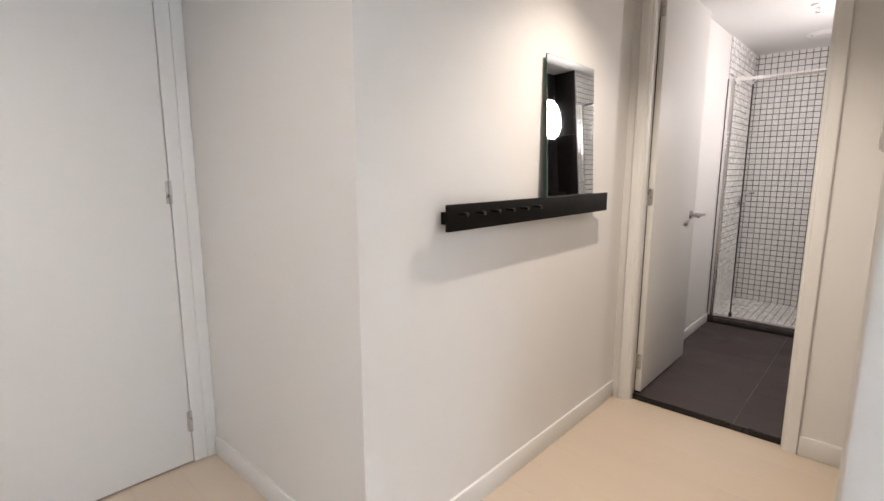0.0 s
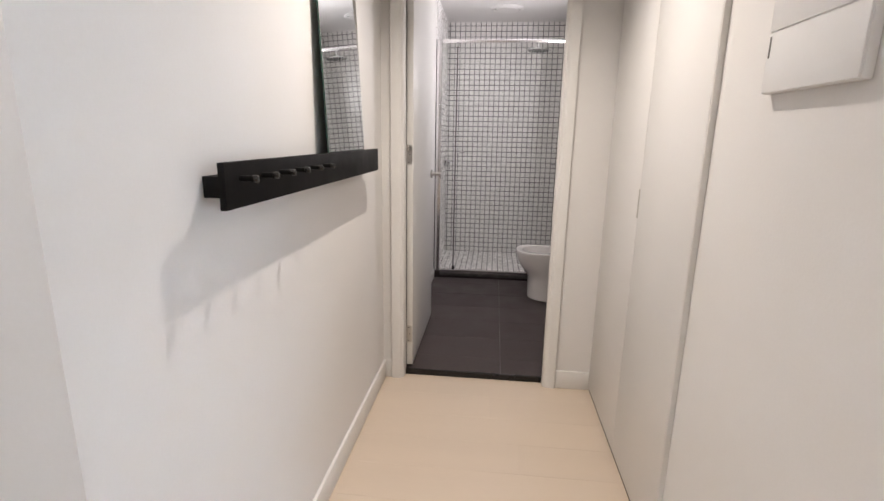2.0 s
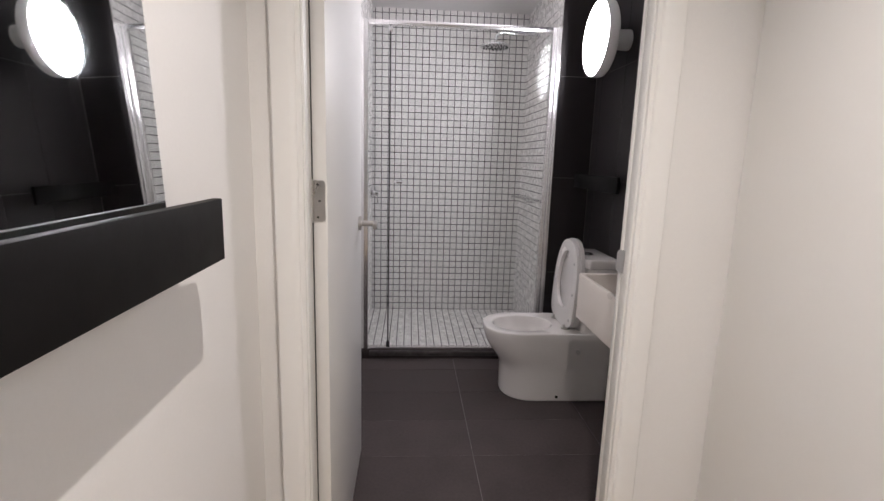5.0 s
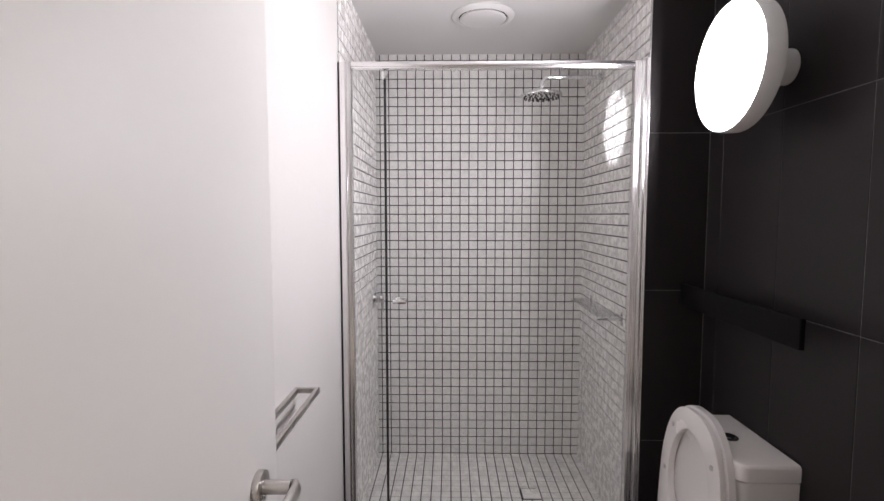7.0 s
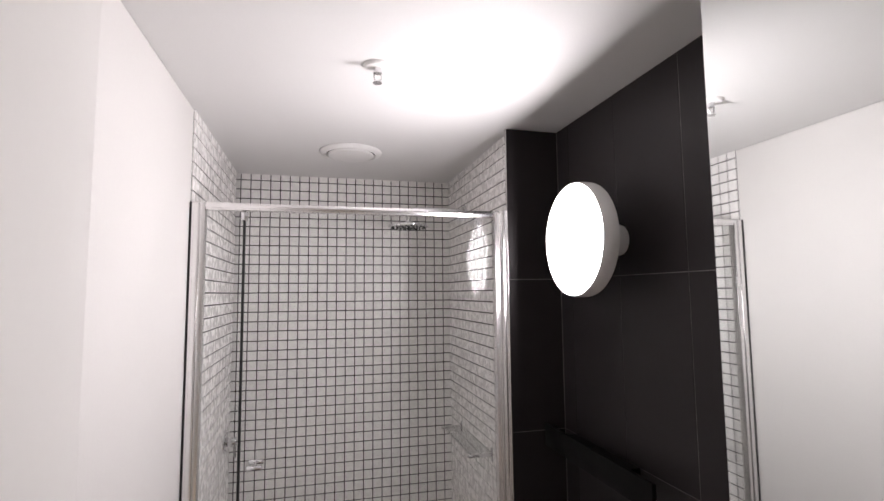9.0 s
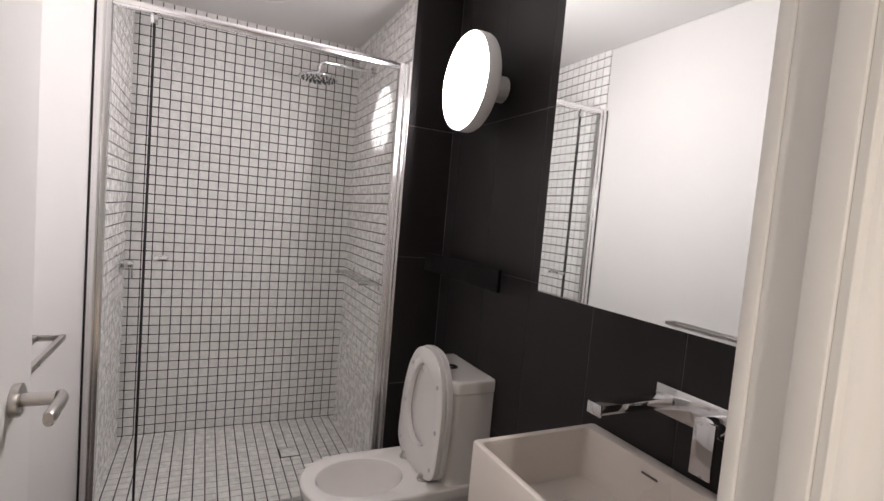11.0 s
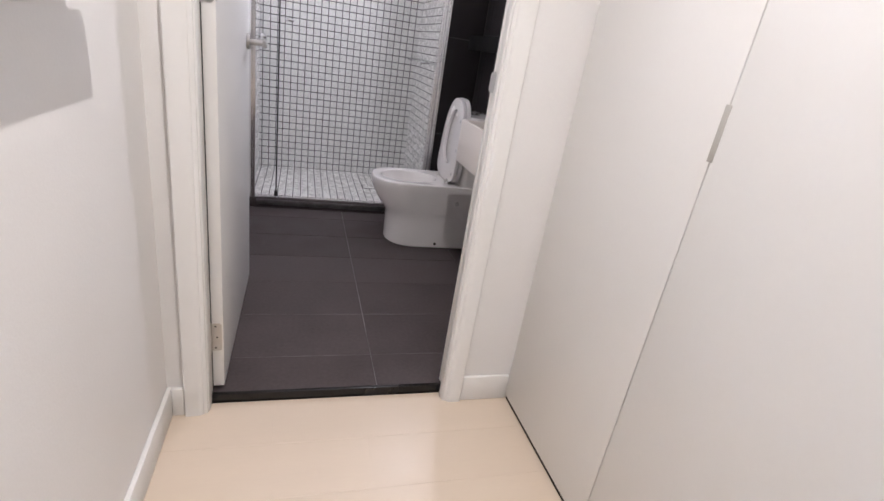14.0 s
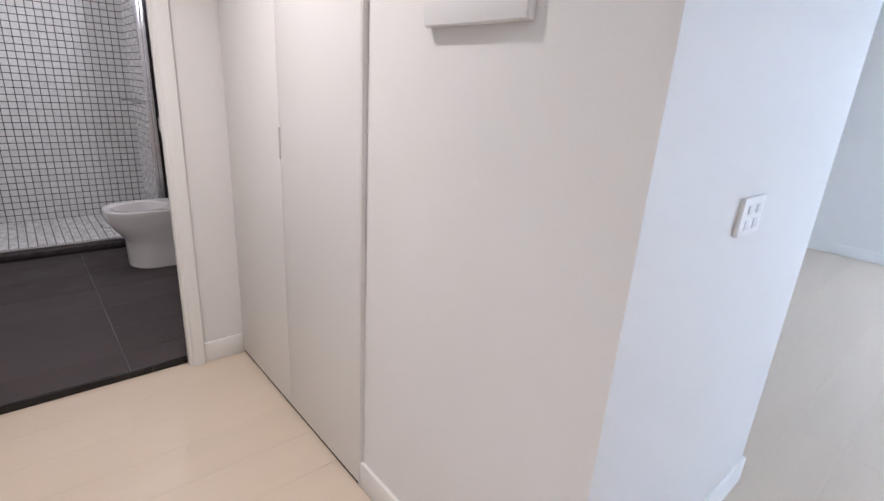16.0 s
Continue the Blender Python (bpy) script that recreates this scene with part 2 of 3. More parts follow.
box(b, (2.5, -1.72, 0), (4.7, -1.6, 0.3))
structure("wall_living_south", b, WALL, "white painted wall with a wide window", "wall")
b = boxm((5.05, -1.72, 0), (5.17, 3.6, CEILH))
structure("wall_living_east", b, WALL, "white painted living room wall in daylight", "wall")
structure("wall_living_partition", boxm((0.9, -3.12, 0), (1.0, -1.5, CEILH)), WALL, "plain white living room partition", "wall")
b = boxm((0.70, 3.6, 0), (5.17, 3.72, CEILH))
structure("wall_living_north", b, WALL, "white painted living room wall", "wall")
b = boxm((-2.44, -3.12, CEILH), (5.17, YB - 0.05, CEILH + 0.1))
structure("ceiling_hall", b, CEIL, "white plasterboard ceiling", "ceiling")
b = boxm((0.72, YB - 0.05, CEILH), (5.17, 3.72, CEILH + 0.1))
structure("ceiling_living", b, CEIL, "white plasterboard ceiling", "ceiling")
b = boxm((-1.26, YB - 0.05, CEILH + 0.002), (0.72, YE + 0.12, CEILH + 0.1))
structure("ceiling_bathroom", b, CEIL, "white bathroom ceiling", "ceiling")

# floors
b = boxm((-1.24, YD + 0.045, -0.12), (XW + 0.12, YS + 0.04, FB - 0.0015))
structure("floor_bathroom_bed", b, GROUTG, "grey grout bed under the bathroom tiles", "floor")
b = boxm((-1.24, YS + 0.04, -0.12), (XW + 0.12, YE + 0.12, FS - 0.0046))
structure("floor_shower_bed", b, GROUTD, "dark grout bed under the shower mosaic", "floor")
FLOOR = structure("floor_hall", boxm((-2.44, -3.12, -0.12), (5.17, YD + 0.04, -0.012)), GAP, "pale oak floorboards laid across the hall", "floor")
b = boxm((0.70, YD + 0.04, -0.12), (5.17, 3.72, -0.012))
structure("floor_living_bed", b, GAP, "screed under the oak boards", "floor")

# ---------- trim ----------
def skirting(name, segs):
    bm = bmesh.new()
    for lo, hi in segs:
        box(bm, (*lo, 0.0), (*hi, 0.098), 0.003)
    return tagged(link(name, bm, GLOSS), "white painted skirting board", "skirting", kind="structure")


skirting("baseboard_hall_west", [((XL, YW - 0.013), (XL + 0.013, YD))])
skirting("baseboard_entry", [((-2.256, YW - 0.013), (XL, YW))])
skirting("baseboard_hall_door", [((XL + 0.013, YD - 0.013), (OL - 0.068, YD)), ((OR + 0.068, YD - 0.013), (XC, YD))])
skirting("baseboard_hall_east", [((XR - 0.013, YN - 0.013), (XR, 1.669)), ((XR, YN - 0.013), (1.06, YN))])
skirting("baseboard_living", [((5.037, -1.6), (5.05, 3.6))])


def architrave(name, x0, x1, z1, inner):
    """A moulding of one section: a raised outer band, a hollow and a thin quirk towards the opening."""
    w = x1 - x0
    sect = [(0.0, 0.0), (0.0, 0.016), (0.003, 0.019), (0.036, 0.0185), (0.043, 0.0160), (0.049, 0.0130), (w - 0.012, 0.012), (w - 0.010, 0.009), (w - 0.001, 0.008), (w, 0.007), (w, 0.0)]
    bm = bmesh.new()
    rings = []
    for z in (0.0, z1):
        rings.append([bm.verts.new(((x0 + u) if inner > 0 else (x1 - u), YD - d, z)) for u, d in sect])
    loft(bm, rings)
    return tagged(link(name, bm, GLOSS), "white enamel architrave around the bathroom doorway", "trim", kind="structure")


architrave("trim_door_west", OL - 0.066, OL - 0.004, OH + 0.07, 1)
architrave("trim_door_east", OR + 0.004, OR + 0.066, OH + 0.07, -1)
b = boxm((OL - 0.003, YD - 0.017, OH + 0.004), (OR + 0.003, YD, OH + 0.07), 0.003)
structure("trim_door_head", b, GLOSS, "white enamel architrave over the bathroom doorway", "trim")
# lining: a nose towards the hall, a rebate for the door behind it
b = boxm((OL - 0.02, YD, 0), (OL - 0.014, YB, OH), 0.0015)
box(b, (OL - 0.015, YD + 0.0005, 0), (OL, YB - 0.003, OH), 0.003)
structure("trim_jamb_west", b, GLOSS, "white painted rebated door lining", "trim")
b = boxm((OR + 0.014, YD, 0), (OR + 0.02, YB, OH), 0.0015)
box(b, (OR, YD + 0.0005, 0), (OR + 0.015, YD + 0.026, OH), 0.003)
structure("trim_jamb_east", b, GLOSS, "white painted rebated door lining", "trim")
b = boxm((OL, YD, OH), (OR, YB, OH + 0.02), 0.0015)
structure("trim_jamb_head", b, GLOSS, "white painted door lining at the head", "trim")
b = boxm((OL - 0.013, YD + 0.040, -0.01), (OR + 0.013, YD + 0.056, FB + 0.004), 0.003)
structure("trim_threshold", b, mat("black_metal_angle", (0.03, 0.028, 0.028), 0.25, 0.6), "black metal threshold angle under the door", "threshold")
b = boxm((XSL - 0.004, YB, FB), (XSL + 0.006, YS + 0.038, FB + 0.075), 0.002)
structure("trim_bathroom_west", b, GLOSS, "white skirting strip behind the bathroom door", "skirting")


b = boxm((OR + 0.011, YB, FB), (OR + 0.062, YB + 0.015, OH + 0.06), 0.003)
box(b, (OL - 0.064, YB, FB), (OL - 0.013, YB + 0.015, OH + 0.06), 0.003)
box(b, (OL - 0.013, YB, OH + 0.010), (OR + 0.011, YB + 0.015, OH + 0.06), 0.003)
structure("trim_door_inside", b, GLOSS, "white enamel architrave on the bathroom side of the doorway", "trim")

# ---------- doors ----------
def hinge(at, parent, name="hinge"):
    """A butt hinge: its leaf on the door's edge (facing -y), the knuckle beside it."""
    x, y, z = at
    bm = bmesh.new()
    edge = [(0.0, -0.048)] + [(0.023 + 0.008 * math.sin(radians(a)), -0.040 - 0.008 * math.cos(radians(a))) for a in range(0, 91, 15)]
    edge += [(0.023 + 0.008 * math.cos(radians(a)), 0.040 + 0.008 * math.sin(radians(a))) for a in range(0, 91, 15)] + [(0.0, 0.048)]
    loft(bm, [[bm.verts.new((x + u, y + d, z + w)) for u, w in edge] for d in (-0.0022, 0.001)])
    rod(bm, (x - 0.0015, y - 0.006, z - 0.05), (x - 0.0015, y - 0.006, z + 0.05), 0.007, seg=18)
    h = part(name, bm, STEEL, parent, "satin steel butt hinge")
    for dx, dz in ((0.014, -0.038), (0.018, 0.0), (0.014, 0.038)):
        part("screw", rod(bmesh.new(), (x + dx, y - 0.003, z + dz), (x + dx, y - 0.001, z + dz), 0.0028, seg=10), DARKHOLE, h)


door = thing("door_1", "white flush door standing open against the bathroom wall", "door", (OL, YB, 0.035))
tagged(door, kind="structure")
DX0, DX1, DY0, DY1 = -1.022, -0.984, YB + 0.004, 3.600
leaf = part("door_leaf", boxm((DX0, DY0, 0.042), (DX1, DY1, OH - 0.004), 0.0015), GLOSS, door)
for z in (0.224, 1.192, 2.185):
    hinge((DX0 + 0.003, DY0, z), door)
hy, hz = DY1 - 0.092, 1.048
bm = rod(bmesh.new(), (DX1 + 0.006, hy, hz), (DX1 + 0.056, hy, hz), 0.011, seg=20)
path = [(DX1 + 0.052, hy + 0.008, 0.6), (DX1 + 0.062, hy + 0.006, 0.9), (DX1 + 0.066, hy - 0.006, 1.0), (DX1 + 0.067, hy - 0.05, 1.0), (DX1 + 0.067, hy - 0.086, 1.0), (DX1 + 0.067, hy - 0.093, 0.8)]
loft(bm, [[bm.verts.new((x + 0.0085 * w * math.cos(2 * math.pi * k / 20), y, hz + 0.0135 * w * math.sin(2 * math.pi * k / 20))) for k in range(20)] for x, y, w in path])
lever = part("lever_handle", bm, STEEL, door, "satin steel lever handle")
part("rose", rod(bmesh.new(), (DX1 - 0.001, hy, hz), (DX1 + 0.012, hy, hz), 0.027, seg=32, bevel=0.002), STEEL, lever)
part("latch", boxm((DX0 + 0.012, DY1 - 0.001, hz - 0.03), (DX1 - 0.012, DY1 + 0.003, hz + 0.03), 0.001), STEEL, door)

# solid dark strip that paints the shade between lining and door
part("hinge_gap_shade", boxm((OL - 0.004, YB - 0.0035, 0.03), (OL + 0.0015, YB + 0.0032, OH)), GAP, door, "dark strip for the shade in the gap at the hinge side")
strike = thing("strike_plate", "satin steel strike plate with a latch hole on the doorway lining", "strike plate", (OR, 2.79, 1.06))
SX = OR + 0.0125
bm = bmesh.new()
edge = [(2.768, 1.033), (2.797, 1.033)] + [(2.805 + 0.010 * math.sin(radians(a)), 1.0425 - 0.0095 * math.cos(radians(a))) for a in range(0, 91, 15)]
edge += [(2.805 + 0.010 * math.cos(radians(a)), 1.0795 + 0.0095 * math.sin(radians(a))) for a in range(0, 91, 15)] + [(2.797, 1.089), (2.768, 1.089)]
def curl(y):
    return -max(0.0, y - 2.795) ** 2 * 9
loft(bm, [[bm.verts.new((SX + d + curl(y), y, z)) for y, z in edge] for d in (-0.003, 0.002)])
part("plate", bm, STEEL, strike)
part("latch_hole", boxm((SX - 0.0036, 2.771, 1.051), (SX - 0.0025, 2.779, 1.071), 0.0003), mat("hole_in_timber", (0.30, 0.20, 0.10), 0.7), strike)
for dz in (1.041, 1.081):
    part("screw", rod(bmesh.new(), (SX - 0.0037, 2.775, dz), (SX - 0.0025, 2.775, dz), 0.003, seg=10), DARKHOLE, strike)

EX, EY = -2.272, 0.755
entry = thing("door_2", "closed white flush entrance door in a white frame", "door", (EX, EY, 0.0))
tagged(entry, kind="structure")
part("door_leaf", boxm((EX - 0.039, EY - 0.93, 0.008), (EX, EY, 2.28), 0.002), GLOSS, entry)
bm = boxm((EX - 0.03, EY + 0.004, 0.0), (EX + 0.004, EY + 0.06, 2.34), 0.002)
box(bm, (EX - 0.02, EY + 0.06, 0.0), (EX + 0.010, YW - 0.001, 2.34), 0.003)
box(bm, (EX - 0.03, -0.27, 0.0), (EX + 0.008, EY - 0.934, 2.34), 0.003)
box(bm, (EX - 0.03, EY - 0.934, 2.284), (EX + 0.004, EY + 0.004, 2.34), 0.003)
part("frame", bm, GLOSS, entry)
part("backing", boxm((-2.43, -0.27, 0.0), (EX - 0.045, 0.779, 2.34)), GAP, entry)
for z in (0.205, 1.248, 2.12):
    bm = rod(bmesh.new(), (EX + 0.006, EY + 0.002, z - 0.05), (EX + 0.006, EY + 0.002, z + 0.05), 0.0065, seg=14)
    box(bm, (EX - 0.0005, EY - 0.014, z - 0.048), (EX + 0.0015, EY + 0.002, z + 0.048), 0.0006)
    part("hinge", bm, STEEL, entry, "satin steel butt hinge")

# ---------- hall things ----------
cup_y = ((2.1905, 2.722), (1.675, 2.1875))
cup = thing("built_in_cupboard", "flush white built-in cupboard with two tall doors", "cupboard", (0.0, 2.2, 0.0))
part("carcass", boxm((0.0, 1.66, 0.0), (0.58, 2.734, CEILH - 0.002)), GAP, cup)
for k, (y0, y1) in enumerate(cup_y):
    d = part("door", boxm((XC, y0, 0.017), (XC + 0.018, y1, CEILH - 0.006), 0.0012), CUPB, cup)
# slightly raised grey block; the recess's shade is in its colour
part("finger_pull", boxm((XC - 0.0012, 2.183, 1.002), (XC + 0.004, 2.197, 1.108), 0.001), mat("recess_shade_grey", (0.42, 0.40, 0.37), 0.6), cup, "narrow grey finger pull, its recess drawn by colour")
part("filler", boxm((XC + 0.004, 2.724, 0.0), (XC + 0.03, 2.7335, CEILH - 0.006)), CUPB, cup)
# near-black strip: the shade under the doors, given by colour
part("kick_gap_shade", boxm((XC + 0.005, 1.675, 0.0), (XC + 0.03, 2.722, 0.016)), GAP, cup)
part("shadow_gap_strip", boxm((XC + 0.0015, 1.6697, 0.0), (XC + 0.03, 1.6748, CEILH - 0.006)), mat("filler_strip", (0.75, 0.73, 0.70), 0.6), cup)

panel = thing("meter_box", "white wall-mounted electrical box with a hinged flap", "electrical box", (XR, 1.29, 1.38))
bx0, by0, by1, bz0, bz1 = XR - 0.021, 1.150, 1.428, 1.378, 1.86
part("case", boxm((bx0 + 0.004, by0, bz0), (XR, by1, bz1), 0.003), PLAST, panel)
part("flap", boxm((bx0, by0 + 0.002, bz0 + 0.002), (bx0 + 0.005, by1 - 0.002, 1.492), 0.0015), PLAST, panel)
part("cover", boxm((bx0, by0 + 0.002, 1.495), (bx0 + 0.005, by1 - 0.002, bz1 - 0.002), 0.0015), PLAST, panel)
# slot not cut: a dark block carries its shade as colour
part("slot", boxm((bx0 - 0.0008, by1 - 0.013, 1.446), (bx0 + 0.002, by1 - 0.008, 1.486), 0.0003), mat('slot_shade', (0.16, 0.15, 0.14), 0.6), panel)

sw = thing("power_outlet", "white double power outlet on the wall end", "outlet", (0.44, YN, 1.04))
part("plate", boxm((0.378, YN - 0.011, 1.005), (0.500, YN, 1.088), 0.003), PLAST, sw)
for x in (0.402, 0.448):
    part("rocker", boxm((x, YN - 0.014, 1.053), (x + 0.022, YN - 0.009, 1.071), 0.001), mat("rocker_grey", (0.72, 0.72, 0.73), 0.4), sw)
    part("socket", boxm((x, YN - 0.0125, 1.018), (x + 0.026, YN - 0.009, 1.040), 0.001), mat("socket_grey", (0.66, 0.66, 0.68), 0.5), sw)


def coat_rack(name, label, wall, out, y0, y1, z0, z1, front, hooks, b0, b1):
    """A board on a batten, with a row of turned pegs; out: +1 or -1, the way it stands off the wall."""
    t = thing(name, label, "coat rack", (wall, (y0 + y1) / 2, z0))
    xs = sorted((front, front - out * 0.014))
    part("board", boxm((xs[0], y0, z0), (xs[1], y1, z1), 0.0015), BLACKWOOD, t)
    xs = sorted((wall, front - out * 0.014))
    zm = (z0 + z1) / 2
    part("batten", boxm((xs[0], b0, zm - 0.026), (xs[1], b1, zm + 0.016), 0.0015), BLACKWOOD, t)
    for y in hooks:
        p = part("peg", rod(bmesh.new(), (front - out * 0.002, y, zm + 0.012), (front + out * 0.026, y, zm + 0.012), 0.006, seg=14), BLACKWOOD, t)
        part("knob", rod(bmesh.new(), (front + out * 0.024, y, zm + 0.012), (front + out * 0.037, y, zm + 0.012), 0.0078, 0.0070, seg=18, bevel=0.002), mat("black_gloss", (0.012, 0.012, 0.012), 0.2), p)
    return t


coat_rack("coat_rack", "long black timber coat rack with six pegs on the hall wall", XL, 1, 1.178, 2.374, 1.142, 1.231, -1.062,
          [1.235, 1.327, 1.415, 1.505, 1.598, 1.695], 1.215, 2.34)

mir = thing("wall_mirror", "frameless rectangular mirror resting on the black coat rack", "mirror", (-1.09, 2.06, 1.21))
tilt = Matrix.Translation((-1.092, 2.058, 1.209)) @ pose(0, 0, 0, 0, -2.4, 0.9)
bm = boxm((-0.004, -0.222, 0.0), (0.0, 0.222, 0.605))
bmesh.ops.transform(bm, matrix=tilt, verts=bm.verts)
part("glass_edge", bm, GREENEDGE, mir, "green glass edge")
bm = boxm((0.0002, -0.2205, 0.0015), (0.0012, 0.2205, 0.6035))
bmesh.ops.transform(bm, matrix=tilt, verts=bm.verts)
part("mirror_face", bm, MIRROR, mir)

# the second fitting is made up, to go with the added fill spot
for nm, at, lab in (("downlight", (-0.61, 1.93, CEILH), "round recessed ceiling downlight, lit, out of view"), ("downlight", (-1.0, -0.3, CEILH), "round recessed ceiling downlight, lit, out of view")):
    t = thing(nm, lab, "downlight", at, "recessed downlights")
    x, y, z = at
    bm = bmesh.new()
    rings = [[bm.verts.new((x + r * math.cos(2 * math.pi * k / 32), y + r * math.sin(2 * math.pi * k / 32), h)) for k in range(32)]
             for r, h in ((0.036, z - 0.001), (0.036, z - 0.004), (0.040, z - 0.008), (0.046, z - 0.006), (0.047, z - 0.001))]
    loft(bm, rings, cap=False)
    part("trim_ring", bm, PLAST, t)
    part("lens", rod(bmesh.new(), (x, y, z - 0.002), (x, y, z + 0.0), 0.035, seg=32), DOWNGLOW, t)

win = thing("window_1", "wide living room window letting in daylight", "window", (3.6, -1.66, 0.3))
tagged(win, kind="structure")
bm = bmesh.new()
for lo, hi in (((2.5, 0.3), (2.56, 2.38)), ((4.64, 0.3), (4.7, 2.38)), ((2.56, 0.3), (4.64, 0.36)), ((2.56, 2.32), (4.64, 2.38)), ((3.57, 0.36), (3.63, 2.32))):
    box(bm, (lo[0], -1.69, lo[1]), (hi[0], -1.63, hi[1]), 0.003)
part("window_frame", bm, ALU, win)
for x0, x1 in ((2.56, 3.57), (3.63, 4.64)):
    p = part("pane", boxm((x0, -1.663, 0.36), (x1, -1.657, 2.32)), WINGLASS, win)
    p.visible_shadow = False
b = boxm((-40, -60, -12.1), (60, 40, -12))
structure("ground", b, mat("street", (0.12, 0.12, 0.12), 0.9, var=0.3, scale=0.3), "grey ground far below the window", "ground")

# ---------- shower ----------
screen = thing("shower_screen", "clear glass shower screen with bright aluminium frame", "shower screen", (-0.5, YS + 0.02, 0.11))
FL0, FL1, FR0, FR1 = -1.091, -1.046, 0.028, 0.066
y0, y1 = YS + 0.044, YS + 0.080
def post(x0, x1):
    bm = boxm((x0, y0, 0.090), (x1, y1, 2.073), 0.003)
    box(bm, (x0 + 0.010, y0 - 0.006, 0.092), (x1 - 0.016, y0 + 0.002, 2.069), 0.002)
    return bm
part("post", post(FL0, FL1), ALU, screen)
part("post", post(FR0, FR1), ALU, screen)
bm = boxm((FR1 - 0.016, YS + 0.012, 0.090), (FR1 + 0.003, y0 + 0.004, 2.073), 0.002)
part("wall_channel", bm, ALU, screen)
# black strip drawn in for the shaded gap beside the post
part("wall_gap_shade", boxm((FL0 - 0.004, y0 - 0.002, 0.090), (FL0 + 0.0004, y0 + 0.012, 2.071)), RUBBER, screen, "dark strip for the shade in the gap between wall and post")
bm = boxm((FL1, y0 + 0.002, 2.046), (FR0, y1, 2.073), 0.003)
box(bm, (FL1, y0 - 0.003, 2.053), (FR0, y0 + 0.004, 2.067), 0.002)
part("head_rail", bm, ALU, screen)
part("sill_rail", boxm((FL1, y0 + 0.002, 0.084), (FR0, y1, 0.100), 0.002), ALU, screen)
fp = part("fixed_pane", boxm((FL1 - 0.004, y0 + 0.016, 0.110), (-0.924, y0 + 0.022, 2.048)), GLASS, screen)
dp = part("door_pane", boxm((-0.913, y0 + 0.016, 0.118), (FR0 + 0.004, y0 + 0.022, 2.042)), GLASS, screen)
fp.visible_shadow = dp.visible_shadow = False
part("seal", boxm((-0.9225, y0 + 0.012, 0.102), (-0.9145, y0 + 0.026, 2.044), 0.001), RUBBER, screen, "black rubber door seal")
for z0 in (0.100, 2.010):
    bm = boxm((-0.930, y0 + 0.008, z0), (-0.907, y0 + 0.030, z0 + 0.032), 0.004)
    part("pivot_clamp", bm, CHROME if z0 > 1 else RUBBER, screen)
bm = rod(bmesh.new(), (-0.888, y0 - 0.014, 1.156), (-0.840, y0 - 0.014, 1.156), 0.009, seg=20, bevel=0.002)
rod(bm, (-0.864, y0 - 0.014, 1.156), (-0.864, y0 + 0.044, 1.156), 0.006, seg=14)
rod(bm, (-0.888, y0 + 0.05, 1.156), (-0.840, y0 + 0.05, 1.156), 0.009, seg=20, bevel=0.002)
part("knob", bm, CHROME, dp, "chrome bar knob")

b = boxm((XSL, YS + 0.038, FB - 0.004), (XS + 0.004, YS + 0.085, 0.085), 0.003)
structure("trim_shower_hob", b, SLATE, "charcoal tiled shower step", "step")
b = boxm((FL1 + 0.01, YS + 0.030, 0.044), (FR0, YS + 0.039, 0.080), 0.003)
structure("trim_shower_sill", b, mat("worn_dark_alloy", (0.16, 0.15, 0.15), 0.4, 0.8, var=0.35, scale=16), "worn grey metal sill strip at the shower", "trim")

b = boxm((XN - 0.005, YS - 0.0015, FB), (XN - 0.0023, YS + 0.0115, CEILH), 0.0006)
structure("trim_nib_edge", b, ALU, "thin bright metal tile edge beside the shower", "trim")

shower = thing("rain_shower", "chrome rain shower head on a bent wall arm", "shower head", (XS, 5.25, 2.18))
hx, hyy = -0.21, 5.25
part("arm", tube(bmesh.new(), [(XS, hyy, 2.180), (hx + 0.045, hyy, 2.180)] + arc((hx + 0.045, hyy, 2.135), (-1, 0, 0), (0, 0, 1), 0.045, 90, 0, 8)[1:] + [(hx, hyy, 2.105)], 0.0115), CHROME, shower)
part("flange", rod(bmesh.new(), (XS - 0.012, hyy, 2.180), (XS + 0.001, hyy, 2.180), 0.03, seg=28, bevel=0.003), CHROME, shower)
head = part("head", rod(rod(bmesh.new(), (hx, hyy, 2.083), (hx, hyy, 2.097), 0.104, seg=48, bevel=0.004), (hx, hyy, 2.095), (hx, hyy, 2.115), 0.018, seg=20), CHROME, shower)
for ring, n in ((0.03, 8), (0.058, 14), (0.086, 20)):
    for k in range(n):
        a = 2 * math.pi * k / n
        x, y = hx + ring * math.cos(a), hyy + ring * math.sin(a)
        part("nozzle", rod(bmesh.new(), (x, y, 2.0775), (x, y, 2.084), 0.004, seg=8), RUBBER, head)

mixer = thing("shower_mixer", "chrome shower mixer on the tiled wall", "tap", (XSL, 5.42, 1.03))
part("plate", rod(bmesh.new(), (XSL - 0.001, 5.42, 1.03), (XSL + 0.008, 5.42, 1.03), 0.055, seg=36, bevel=0.002), CHROME, mixer)
part("body", rod(bmesh.new(), (XSL + 0.006, 5.42, 1.03), (XSL + 0.055, 5.42, 1.03), 0.022, seg=24, bevel=0.003), CHROME, mixer)
part("lever", boxm((XSL + 0.045, 5.412, 0.955), (XSL + 0.055, 5.428, 1.035), 0.003), CHROME, mixer)

shelf = thing("shower_shelf", "clear glass shower shelf on two chrome brackets", "shelf", (XS, 5.2, 1.05))
